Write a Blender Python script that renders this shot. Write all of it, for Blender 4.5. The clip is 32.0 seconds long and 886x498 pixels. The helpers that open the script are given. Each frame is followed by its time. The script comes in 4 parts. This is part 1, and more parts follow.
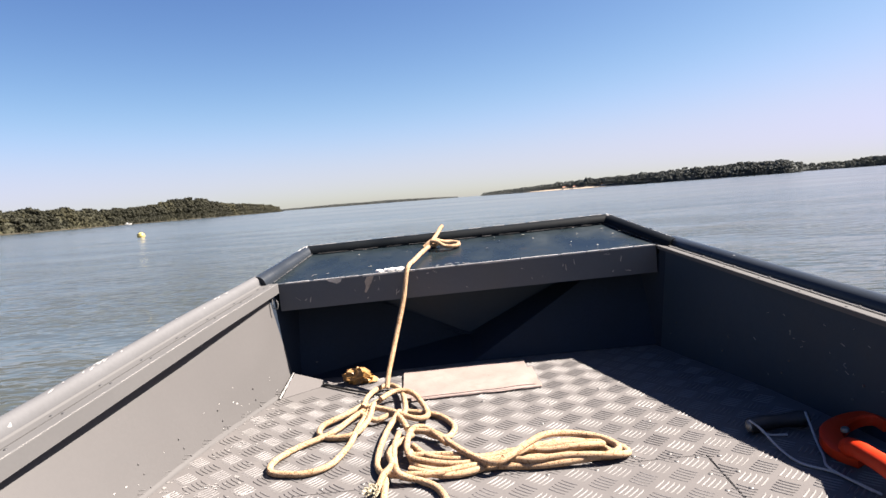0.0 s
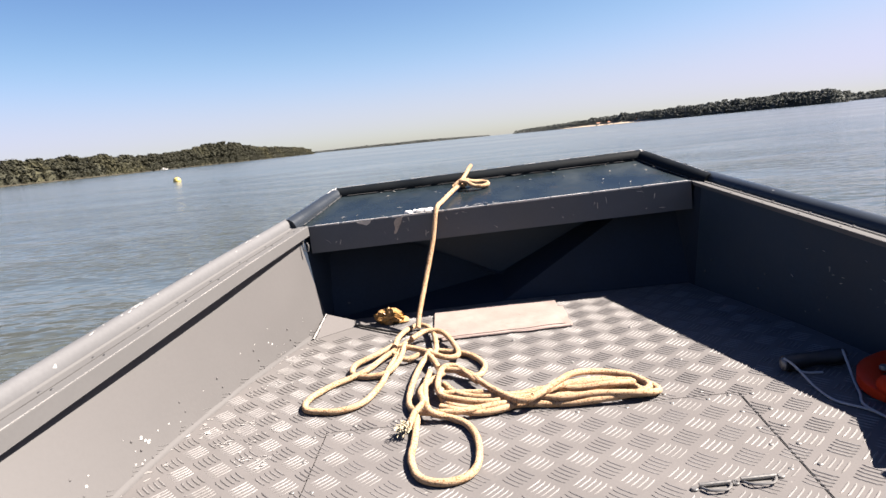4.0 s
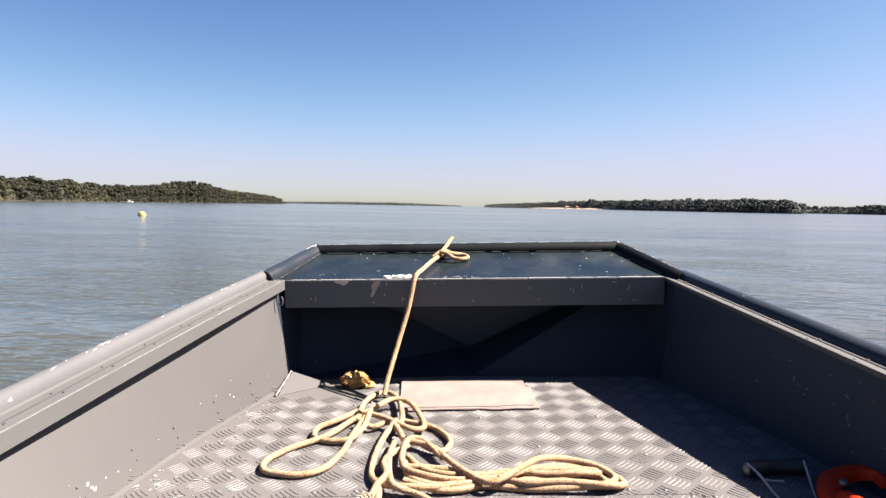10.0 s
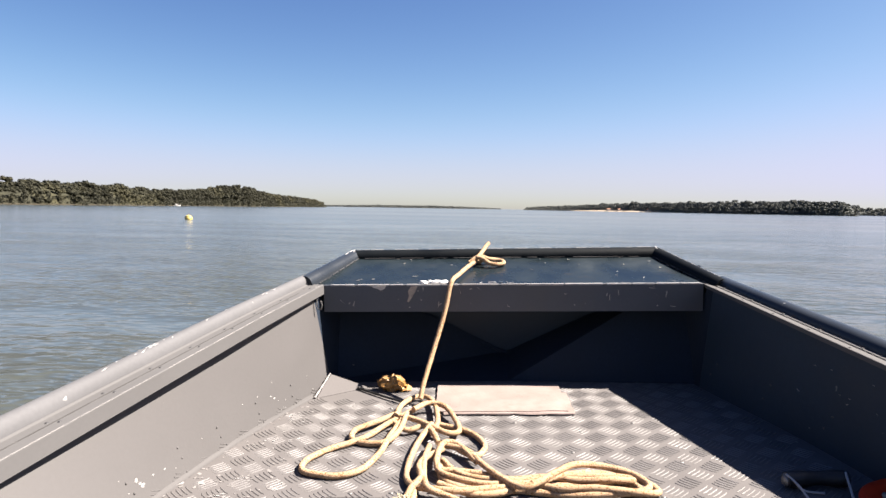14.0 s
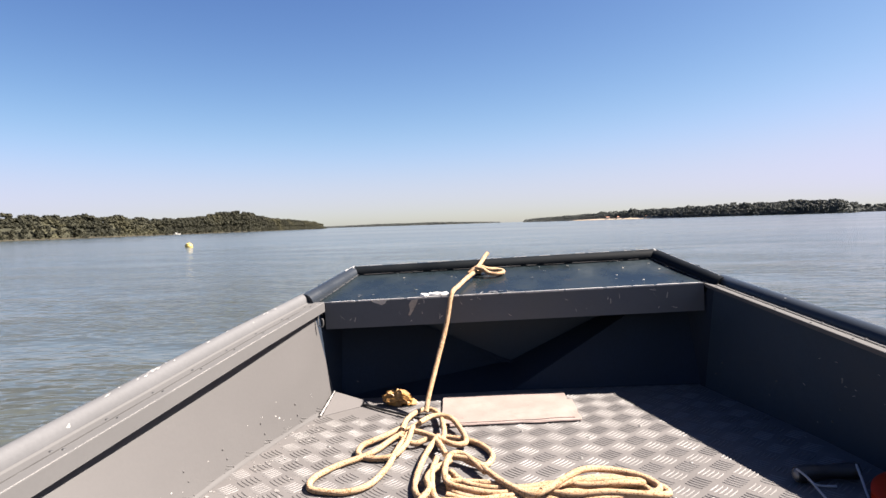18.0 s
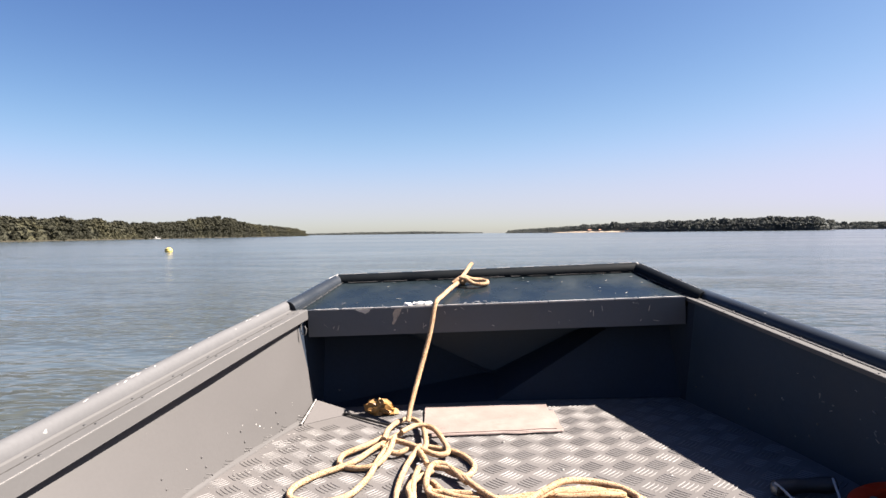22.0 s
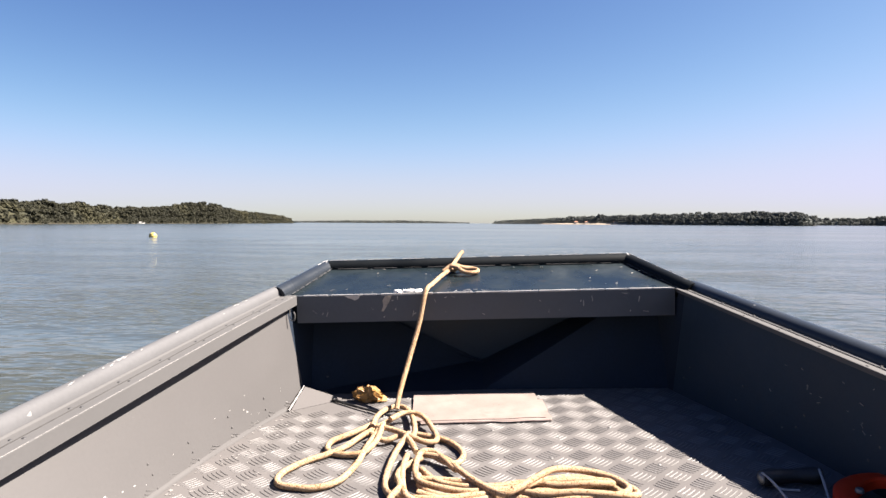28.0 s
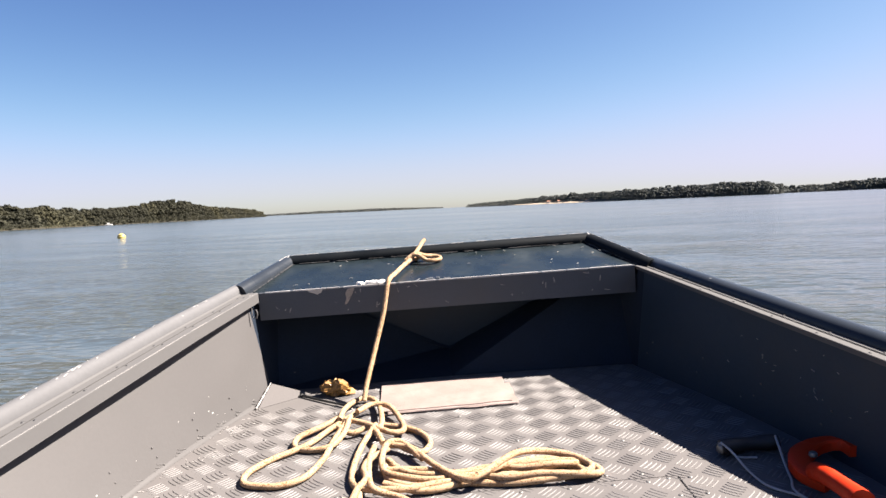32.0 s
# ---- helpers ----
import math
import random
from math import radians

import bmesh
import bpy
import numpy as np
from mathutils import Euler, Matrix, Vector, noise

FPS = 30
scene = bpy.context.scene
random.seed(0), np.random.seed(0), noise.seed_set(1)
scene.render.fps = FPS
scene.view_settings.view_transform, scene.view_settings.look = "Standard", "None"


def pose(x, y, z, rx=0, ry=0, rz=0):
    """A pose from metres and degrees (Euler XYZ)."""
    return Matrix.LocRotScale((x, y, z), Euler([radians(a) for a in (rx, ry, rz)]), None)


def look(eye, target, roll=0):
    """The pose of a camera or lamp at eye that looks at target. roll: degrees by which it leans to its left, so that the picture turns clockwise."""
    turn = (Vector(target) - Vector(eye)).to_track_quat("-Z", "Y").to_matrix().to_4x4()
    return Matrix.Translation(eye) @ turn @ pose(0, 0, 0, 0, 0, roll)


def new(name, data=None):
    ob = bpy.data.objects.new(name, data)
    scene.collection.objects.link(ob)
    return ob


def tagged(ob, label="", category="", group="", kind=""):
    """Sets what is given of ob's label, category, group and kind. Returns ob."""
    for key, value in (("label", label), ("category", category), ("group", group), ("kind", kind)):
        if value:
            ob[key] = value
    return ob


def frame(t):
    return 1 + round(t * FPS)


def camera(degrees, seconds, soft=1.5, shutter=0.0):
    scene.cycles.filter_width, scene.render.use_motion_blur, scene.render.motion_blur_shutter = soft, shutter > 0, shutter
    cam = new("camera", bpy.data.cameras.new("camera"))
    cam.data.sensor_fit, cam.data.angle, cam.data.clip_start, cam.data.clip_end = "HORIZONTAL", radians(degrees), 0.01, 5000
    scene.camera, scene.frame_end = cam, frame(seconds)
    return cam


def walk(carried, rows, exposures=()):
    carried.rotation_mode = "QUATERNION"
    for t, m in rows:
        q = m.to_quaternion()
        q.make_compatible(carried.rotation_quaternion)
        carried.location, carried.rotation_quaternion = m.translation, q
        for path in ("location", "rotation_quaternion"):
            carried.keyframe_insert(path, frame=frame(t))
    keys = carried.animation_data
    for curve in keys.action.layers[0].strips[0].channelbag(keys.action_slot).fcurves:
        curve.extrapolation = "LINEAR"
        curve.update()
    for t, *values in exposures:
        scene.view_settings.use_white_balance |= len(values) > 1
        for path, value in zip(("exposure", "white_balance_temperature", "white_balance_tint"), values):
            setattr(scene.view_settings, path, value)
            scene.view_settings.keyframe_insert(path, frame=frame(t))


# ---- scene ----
# ---------------- camera ----------------
cam = camera(67.4, 32.0, soft=1.5)
# the boat rides bow-up: its own axes, turned into the level world
TRIM = Matrix.Rotation(radians(3.35), 4, "X") @ Matrix.Rotation(radians(-1.7), 4, "Y")
# seconds, eye in the boat (x right, y to the bow, z over the deck), turn in degrees
ROWS = [
    (0, -0.0472, 0.1213, 0.6317, 82.280, 6.048, -0.200),
    (0.5, -0.0541, 0.1190, 0.6293, 81.468, 5.560, 2.290),
    (1, -0.0560, 0.1404, 0.6329, 79.021, 4.268, 1.641),
    (1.5, -0.0417, 0.1153, 0.6335, 80.734, 7.741, 5.016),
    (2, -0.0563, 0.1331, 0.6247, 78.031, 5.866, 2.562),
    (2.5, -0.0357, 0.1177, 0.6230, 79.118, 7.921, 3.294),
    (3, -0.0411, 0.1426, 0.6311, 77.385, 6.951, 1.154),
    (3.5, -0.0355, 0.1341, 0.6302, 77.440, 7.319, 2.662),
    (5.5, -0.0502, 0.1399, 0.6209, 77.047, 7.736, 1.150),
    (6, -0.0372, 0.1359, 0.6128, 76.464, 7.759, 3.146),
    (6.5, -0.0502, 0.1371, 0.6105, 76.448, 7.026, 1.932),
    (7, -0.0813, 0.1299, 0.6180, 77.047, 7.106, 2.527),
    (7.5, -0.0777, 0.1278, 0.6317, 84.584, 2.629, -4.095),
    (8, -0.0759, 0.1223, 0.6388, 84.752, 1.720, -2.399),
    (8.5, -0.0751, 0.1180, 0.6427, 83.505, 2.106, -2.161),
    (9, -0.0729, 0.1215, 0.6460, 84.304, 1.865, 0.200),
    (9.5, -0.0728, 0.1314, 0.6504, 83.652, 2.407, -3.335),
    (10, -0.0821, 0.1240, 0.6459, 82.961, 0.623, 0.349),
    (10.5, -0.0807, 0.1245, 0.6423, 84.340, 2.125, -2.987),
    (11, -0.0829, 0.1120, 0.6437, 84.659, 1.861, 0.413),
    (11.5, -0.0839, 0.1138, 0.6454, 83.727, 1.235, 0.622),
    (12, -0.0816, 0.1058, 0.6508, 83.286, 0.641, 1.943),
    (12.5, -0.0751, 0.1056, 0.6554, 84.720, 1.355, 1.508),
    (13, -0.0722, 0.1280, 0.6517, 83.539, 1.434, -0.731),
    (13.5, -0.0707, 0.1098, 0.6613, 83.220, 1.131, 2.964),
    (15.5, -0.0697, 0.0994, 0.6286, 83.484, 0.831, 4.346),
    (16, -0.0782, 0.1249, 0.6296, 84.256, 1.302, 2.259),
    (16.5, -0.0415, 0.1007, 0.6502, 86.566, 6.129, 0.439),
    (17, -0.0610, 0.1107, 0.6473, 84.948, 4.264, 0.112),
    (17.5, -0.0597, 0.0954, 0.6369, 85.592, 3.671, 2.684),
    (18, -0.0631, 0.1017, 0.6436, 84.628, 3.671, 3.553),
    (18.5, -0.0712, 0.0991, 0.6448, 84.264, 2.427, 1.616),
    (19, -0.0939, 0.0864, 0.6495, 83.584, 1.968, 0.623),
    (19.5, -0.0785, 0.0894, 0.6599, 84.506, 1.091, -0.190),
    (20, -0.0741, 0.1014, 0.6550, 84.386, 1.370, -1.091),
    (20.5, -0.0703, 0.1145, 0.6527, 85.096, 1.523, -1.869),
    (21, -0.0729, 0.0965, 0.6505, 86.203, 2.465, 0.459),
    (21.5, -0.0738, 0.0912, 0.6463, 86.616, 2.554, 1.470),
    (22, -0.0703, 0.0982, 0.6445, 85.382, 2.477, 2.136),
    (22.5, -0.0726, 0.0840, 0.6446, 86.364, 2.676, 1.670),
    (23, -0.0690, 0.0834, 0.6462, 86.213, 1.870, -0.444),
    (23.5, -0.0649, 0.0866, 0.6435, 84.339, 2.624, 1.306),
    (24, -0.0679, 0.0918, 0.6405, 82.582, 1.204, -0.516),
    (24.5, -0.0726, 0.0937, 0.6407, 82.568, 1.465, 1.263),
    (26.5, -0.0844, 0.1034, 0.6421, 81.930, 1.015, -1.361),
    (27, -0.0845, 0.1040, 0.6414, 81.803, 2.144, 0.719),
    (27.5, -0.0756, 0.0915, 0.6356, 84.724, 0.437, 2.372),
    (28, -0.0845, 0.1083, 0.6377, 84.453, 1.464, 1.059),
    (28.5, -0.0889, 0.1088, 0.6298, 81.993, 1.380, -0.029),
    (29, -0.0879, 0.1138, 0.6513, 82.669, 2.114, 0.051),
    (29.5, -0.0674, 0.1040, 0.6485, 82.895, 3.601, 1.060),
    (30, -0.0509, 0.1030, 0.6366, 81.628, 2.917, 1.306),
    (30.5, -0.0616, 0.1022, 0.6327, 81.104, 1.610, 2.482),
    (31, -0.0720, 0.1208, 0.6379, 81.052, 3.598, 1.017),
    (31.5, -0.0558, 0.1303, 0.6431, 80.558, 2.073, -2.632),
    (32, -0.0404, 0.1118, 0.6444, 83.068, 4.177, -1.389),
]
walk(cam, [(t, TRIM @ pose(x, y, z, rx, ry, rz)) for t, x, y, z, rx, ry, rz in ROWS],
     exposures=[(0, 2.58, 6200, 13), (7.1, 2.58, 6200, 13), (7.6, 2.56, 6200, 13), (24.0, 2.56, 6200, 13), (29.0, 2.60, 6200, 13), (32, 2.60, 6200, 13)])

# ---------------- light ----------------
SUN = (TRIM.to_3x3() @ Vector((0.9, 0.08, 1.0))).normalized()
SUN_EL, SUN_AZ = math.asin(SUN.z), math.atan2(SUN.x, SUN.y)
sun_data = bpy.data.lights.new("sun", "SUN")
sun_data.energy, sun_data.angle, sun_data.color = 5.0, radians(0.53), (1.0, 0.89, 0.75)
sun = new("sun", sun_data)
sun.matrix_world = look(SUN * 50, (0, 0, 0))
world = bpy.data.worlds.new("world")
scene.world = world
world.use_nodes = True
wn, wl = world.node_tree.nodes, world.node_tree.links
sky = wn.new("ShaderNodeTexSky")
sky.sky_type, sky.sun_disc = "NISHITA", False
sky.sun_elevation, sky.sun_rotation = SUN_EL, SUN_AZ
sky.altitude, sky.air_density, sky.dust_density, sky.ozone_density = 50, 0.7, 0.7, 2.0
split, join = wn.new("ShaderNodeSeparateColor"), wn.new("ShaderNodeCombineColor")
wl.new(sky.outputs["Color"], split.inputs[0])
# dry-season haze: a deeper blue overhead, and a dull lavender band over the horizon in place of a clean sky's glare
def step_(op, x, y):
    m = wn.new("ShaderNodeMath")
    m.operation = op
    for sock, v in zip(m.inputs, (x, y)):
        if isinstance(v, (int, float)):
            sock.default_value = v
        else:
            wl.new(v, sock)
    return m.outputs[0]


bands = []
for k, (gain, power, ceiling_, knee) in enumerate(((2.25, 1.55, 0.612, 4), (1.66, 1.42, 0.6, 5), (1.06, 1.0, 0.92, 6))):
    u = step_("MULTIPLY", step_("POWER", step_("MULTIPLY", split.outputs[k], 0.125), power), gain)
    v = step_("POWER", step_("ADD", step_("POWER", step_("MULTIPLY", u, 1 / ceiling_), knee), 1.0), -1 / knee)
    bands.append(step_("MULTIPLY", u, v))
# dust takes the blue out of the lowest air
grey = wn.new("ShaderNodeMapRange")
grey.interpolation_type = "SMOOTHSTEP"
for sock, v in zip(grey.inputs[1:5], (0.36, 0.58, 1.0, 0.91)):
    sock.default_value = v
wl.new(bands[0], grey.inputs[0])
bands[2] = step_("MULTIPLY", bands[2], grey.outputs[0])
for k in range(3):
    wl.new(step_("MULTIPLY", bands[k], 0.505 / 0.125), join.inputs[k])
wl.new(join.outputs[0], wn["Background"].inputs["Color"])
wn["Background"].inputs["Strength"].default_value = 0.0515


# ---------------- mesh helpers ----------------
class Shape:
    """Vertices and faces of one mesh."""

    def __init__(self):
        self.v, self.f = [], []

    def add(self, verts, faces):
        n = len(self.v)
        self.v += [tuple(p) for p in verts]
        self.f += [tuple(i + n for i in q) for q in faces]
        return self

    def box(self, a, b, bevel=0.0):
        x0, y0, z0 = a
        x1, y1, z1 = b
        if bevel <= 0:
            return self.add([(x0, y0, z0), (x1, y0, z0), (x1, y1, z0), (x0, y1, z0), (x0, y0, z1), (x1, y0, z1), (x1, y1, z1), (x0, y1, z1)],
                            [(3, 2, 1, 0), (4, 5, 6, 7), (0, 1, 5, 4), (1, 2, 6, 5), (2, 3, 7, 6), (3, 0, 4, 7)])
        e = bevel
        ring = lambda s, z: [(x0 + s, y0 + s, z), (x1 - s, y0 + s, z), (x1 - s, y1 - s, z), (x0 + s, y1 - s, z)]
        verts = ring(0, z0) + ring(0, z1 - e) + ring(e, z1)
        faces = [(3, 2, 1, 0), (8, 9, 10, 11)]
        for k in (0, 4):
            faces += [(k + i, k + (i + 1) % 4, k + 4 + (i + 1) % 4, k + 4 + i) for i in range(4)]
        return self.add(verts, faces)

    def loft(self, rings, closed=False, caps=False):
        """Faces between rings of equal length; closed joins each ring's end to its start."""
        n = len(rings[0])
        verts = [p for r in rings for p in r]
        faces = []
        for k in range(len(rings) - 1):
            for i in range(n if closed else n - 1):
                j = (i + 1) % n
                faces.append((k * n + i, k * n + j, (k + 1) * n + j, (k + 1) * n + i))
        if caps:
            faces += [tuple(range(n))[::-1], tuple(range((len(rings) - 1) * n, len(rings) * n))]
        return self.add(verts, faces)

    def tube(self, path, radius, sides=10, lobes=0, twist=0.0, depth=0.0, caps=True):
        """A round bar along a path; lobes, twist and depth give it laid strands."""
        path = [Vector(p) for p in path]
        up, run, rings = Vector((0.013, 0.021, 1)), 0.0, []
        for i, p in enumerate(path):
            d = (path[min(i + 1, len(path) - 1)] - path[max(i - 1, 0)]).normalized()
            if abs(d.dot(up.normalized())) > 0.97:
                up = Vector((1, 0.1, 0.1))
            a = d.cross(up).normalized()
            b = a.cross(d).normalized()
            up = b
            run += (p - path[i - 1]).length if i else 0
            r = radius(i / max(1, len(path) - 1)) if callable(radius) else radius
            ring = []
            for k in range(sides):
                w = 2 * math.pi * k / sides
                q = r * (1 + depth * math.cos(lobes * w - twist * run))
                ring.append(p + a * math.cos(w) * q + b * math.sin(w) * q)
            rings.append(ring)
        return self.loft(rings, closed=True, caps=caps)

    def ball(self, c, r, seg=10, rings=6, half=False, noise_amp=0.0):
        rx, ry, rz = r if isinstance(r, (tuple, list)) else (r, r, r)
        out = []
        for j in range(rings + 1):
            ph = (math.pi / 2 if half else math.pi) * j / rings
            row = []
            for i in range(seg):
                th = 2 * math.pi * i / seg
                d = Vector((math.sin(ph) * math.cos(th), math.sin(ph) * math.sin(th), math.cos(ph)))
                k = 1 + noise_amp * noise.noise(d * 2.3 + Vector(c))
                row.append((c[0] + rx * d.x * k, c[1] + ry * d.y * k, c[2] + rz * d.z * k))
            out.append(row)
        return self.loft(out[::-1], closed=True)

    def disc(self, c, r, h, seg=12):
        low = [(c[0] + r * math.cos(2 * math.pi * i / seg), c[1] + r * math.sin(2 * math.pi * i / seg), c[2]) for i in range(seg)]
        mid = [(p[0], p[1], c[2] + h * 0.7) for p in low]
        top = [(c[0] + 0.8 * (p[0] - c[0]), c[1] + 0.8 * (p[1] - c[1]), c[2] + h) for p in low]
        return self.loft([low, mid, top], closed=True, caps=True)


def mesh_of(name, shape, material, smooth=True, angle=35):
    me = bpy.data.meshes.new(name)
    me.from_pydata([tuple(p) for p in shape.v], [], shape.f)
    me.validate()
    me.update()
    if smooth:
        me.shade_smooth()
        me.set_sharp_from_angle(angle=radians(angle))
    if material:
        me.materials.append(material)
    return me


def thing(name, at=(0, 0, 0), m=None, label="", category="", group="", kind=""):
    ob = new(name)
    ob.empty_display_size = 0.1
    ob.matrix_world = (TRIM if m is None else m) @ Matrix.Translation(at)
    return tagged(ob, label, category, group, kind)


def part(name, shape, material, parent, label="", smooth=True, angle=35, at=None):
    """One mesh under a thing or part; the shape is in the boat's axes unless at is given."""
    ob = new(name, mesh_of(name, shape, material, smooth, angle))
    ob.parent = parent
    if at is not None:
        ob.matrix_basis = Matrix.Translation(at)
    if label:
        ob["label"] = label
    return ob


def solid(name, shape, material, m=None, label="", category="", group="", kind="", smooth=True, angle=35):
    ob = new(name, mesh_of(name, shape, material, smooth, angle))
    if m is not None:
        ob.matrix_world = m
    return tagged(ob, label, category, group, kind)


def spline(points, step=0.006):
    """A smooth path through the points."""
    pts = [Vector(p) for p in points]
    pts = [pts[0] * 2 - pts[1]] + pts + [pts[-1] * 2 - pts[-2]]
    out = []
    for a, b, c, d in zip(pts, pts[1:], pts[2:], pts[3:]):
        n = max(2, int((c - b).length / step))
        for i in range(n):
            t = i / n
            out.append(0.5 * ((2 * b) + (c - a) * t + (2 * a - 5 * b + 4 * c - d) * t * t + (3 * b - a - 3 * c + d) * t * t * t))
    return out + [pts[-2]]


def lerp(table, y):
    """Straight between the rows (y, value) of a table in falling y."""
    if y >= table[0][0]:
        return table[0][1]
    for (a, va), (b, vb) in zip(table, table[1:]):
        if y >= b:
            return vb + (va - vb) * (y - b) / (a - b)
    return table[-1][1]


# ---------------- materials ----------------
def material(name, base, rough=0.5, metal=0.0, vary=0.15, scale=6.0, fine=120.0, bump=0.1, fleck=None, fleck_at=0.66, fleck_scale=40.0,
             island=0.0, rand=0.0, spec=0.5, stain=None, stain_at=0.55, stain_scale=3.0, coords="Object", rough_vary=0.15):
    """Painted, woven or natural surfaces: two scales of tone, fine relief, flecks and stains."""
    mat = bpy.data.materials.new(name)
    mat.use_nodes = True
    n, l = mat.node_tree.nodes, mat.node_tree.links
    bs = n["Principled BSDF"]
    co = n.new("ShaderNodeTexCoord").outputs[coords]

    def tex(s, detail=4.0, rough_=0.6):
        t = n.new("ShaderNodeTexNoise")
        t.inputs["Scale"].default_value, t.inputs["Detail"].default_value, t.inputs["Roughness"].default_value = s, detail, rough_
        l.new(co, t.inputs["Vector"])
        return t.outputs["Fac"]

    def remap(sock, a, b, lo, hi):
        r = n.new("ShaderNodeMapRange")
        r.inputs[1].default_value, r.inputs[2].default_value, r.inputs[3].default_value, r.inputs[4].default_value = a, b, lo, hi
        l.new(sock, r.inputs[0])
        return r.outputs[0]

    def mix(fac, a, b):
        m = n.new("ShaderNodeMix")
        m.data_type = "RGBA"
        l.new(fac, m.inputs[0])
        for sock, v in ((m.inputs[6], a), (m.inputs[7], b)):
            if isinstance(v, tuple):
                sock.default_value = (*v, 1)
            else:
                l.new(v, sock)
        return m.outputs[2]

    dark, light = tuple(c * (1 - vary) for c in base), tuple(min(1, c * (1 + vary)) for c in base)
    big, small = tex(scale), tex(fine, 3.0)
    col = mix(remap(big, 0.3, 0.7, 0, 1), dark, light)
    col = mix(remap(small, 0.3, 0.7, 0, 0.45), col, tuple(c * (1 - vary * 1.3) for c in base))
    if stain:
        col = mix(remap(tex(stain_scale, 6.0, 0.7), stain_at, stain_at + 0.12, 0, 0.75), col, stain)
    if island or rand:
        src = n.new("ShaderNodeNewGeometry").outputs["Random Per Island"] if island else n.new("ShaderNodeObjectInfo").outputs["Random"]
        k = island or rand
        hs = n.new("ShaderNodeHueSaturation")
        l.new(remap(src, 0, 1, 1 - k, 1 + k), hs.inputs["Value"])
        l.new(remap(src, 0, 1, 0.5 - 0.03 * k, 0.5 + 0.03 * k), hs.inputs["Hue"])
        l.new(col, hs.inputs["Color"])
        col = hs.outputs["Color"]
    rsock = remap(big, 0.3, 0.7, max(0.02, rough - rough_vary), min(1, rough + rough_vary))
    if fleck:
        fl = remap(tex(fleck_scale, 2.0, 0.5), fleck_at, fleck_at + 0.025, 0, 1)
        col = mix(fl, col, fleck)
    l.new(col, bs.inputs["Base Color"])
    l.new(rsock, bs.inputs["Roughness"])
    bs.inputs["Metallic"].default_value = metal
    bs.inputs["Specular IOR Level"].default_value = spec
    if bump:
        bn = n.new("ShaderNodeBump")
        bn.inputs["Strength"].default_value, bn.inputs["Distance"].default_value = bump, 0.002
        l.new(small, bn.inputs["Height"])
        l.new(bn.outputs["Normal"], bs.inputs["Normal"])
    return mat


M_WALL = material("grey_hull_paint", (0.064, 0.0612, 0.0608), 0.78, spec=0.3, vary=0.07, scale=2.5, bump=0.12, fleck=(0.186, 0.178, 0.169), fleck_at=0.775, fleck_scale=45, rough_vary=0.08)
M_RAIL = material("grey_rail_paint", (0.0725, 0.071, 0.071), 0.82, spec=0.2, vary=0.08, scale=4, bump=0.1, fleck=(0.222, 0.218, 0.209), fleck_at=0.77, fleck_scale=50, rough_vary=0.1)
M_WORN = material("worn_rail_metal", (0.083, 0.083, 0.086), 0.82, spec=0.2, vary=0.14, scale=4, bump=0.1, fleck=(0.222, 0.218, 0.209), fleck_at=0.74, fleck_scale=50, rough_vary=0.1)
M_BOW = material("dark_bow_paint", (0.0095, 0.0145, 0.0175), 0.3, vary=0.3, scale=7, bump=0.1, fleck=(0.15, 0.14, 0.13), fleck_at=0.77, fleck_scale=45, stain=(0.02, 0.0185, 0.0165), stain_at=0.6, stain_scale=9, rough_vary=0.16)
# slate darkened and blued: the right wall's shade is put into this colour
M_INNER = material("shade_toned_slate", (0.0175, 0.0285, 0.0425), 0.6, spec=0.2, vary=0.15, scale=4, bump=0.12, fleck=(0.1, 0.1, 0.1), fleck_at=0.76, fleck_scale=38)
# near-black: the shade under the foredeck is put into this colour
M_HOLD = material("hold_shade_tone", (0.0105, 0.0165, 0.027), 0.75, spec=0.15, vary=0.25, scale=6, bump=0.12, fleck=(0.05, 0.05, 0.05), fleck_at=0.78, fleck_scale=38)
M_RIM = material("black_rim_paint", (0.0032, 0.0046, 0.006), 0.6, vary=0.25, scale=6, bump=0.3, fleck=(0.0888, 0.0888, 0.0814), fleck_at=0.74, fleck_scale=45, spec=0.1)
M_BEAM = material("slate_beam_paint", (0.045, 0.0495, 0.058), 0.5, vary=0.12, scale=4, bump=0.12, fleck=(0.178, 0.169, 0.16), fleck_at=0.745, fleck_scale=38)
M_DECK = material("worn_tread_plate", (0.0915, 0.086, 0.0845), 0.85, spec=0.08, metal=0.05, vary=0.1, scale=5, fine=200, bump=0.12, stain=(0.118, 0.108, 0.103), stain_at=0.57, stain_scale=4, fleck=(0.169, 0.16, 0.151), fleck_at=0.75, fleck_scale=60)
M_BAR = material("bright_tread_bars", (0.102, 0.0965, 0.095), 0.6, rand=0.25, metal=0.1, vary=0.15, scale=9, fine=260, bump=0.1, stain=(0.0777, 0.0724, 0.0675), stain_at=0.52, stain_scale=7)
M_BARE = material("bare_chipped_metal", (0.3, 0.29, 0.28), 0.45, metal=0.15, vary=0.12, scale=30, bump=0.15)
M_SCUFF = material("pale_worn_paint", (0.165, 0.156, 0.15), 0.6, vary=0.2, scale=30, bump=0.15)
M_RUST = material("scuffed_primer", (0.4, 0.36, 0.31), 0.6, vary=0.25, scale=25, bump=0.2)
M_STREAK = material("brown_rubbed_paint", (0.3, 0.252, 0.2), 0.7, vary=0.3, scale=60, bump=0.2, stain=(0.07, 0.062, 0.055), stain_at=0.52, stain_scale=90)
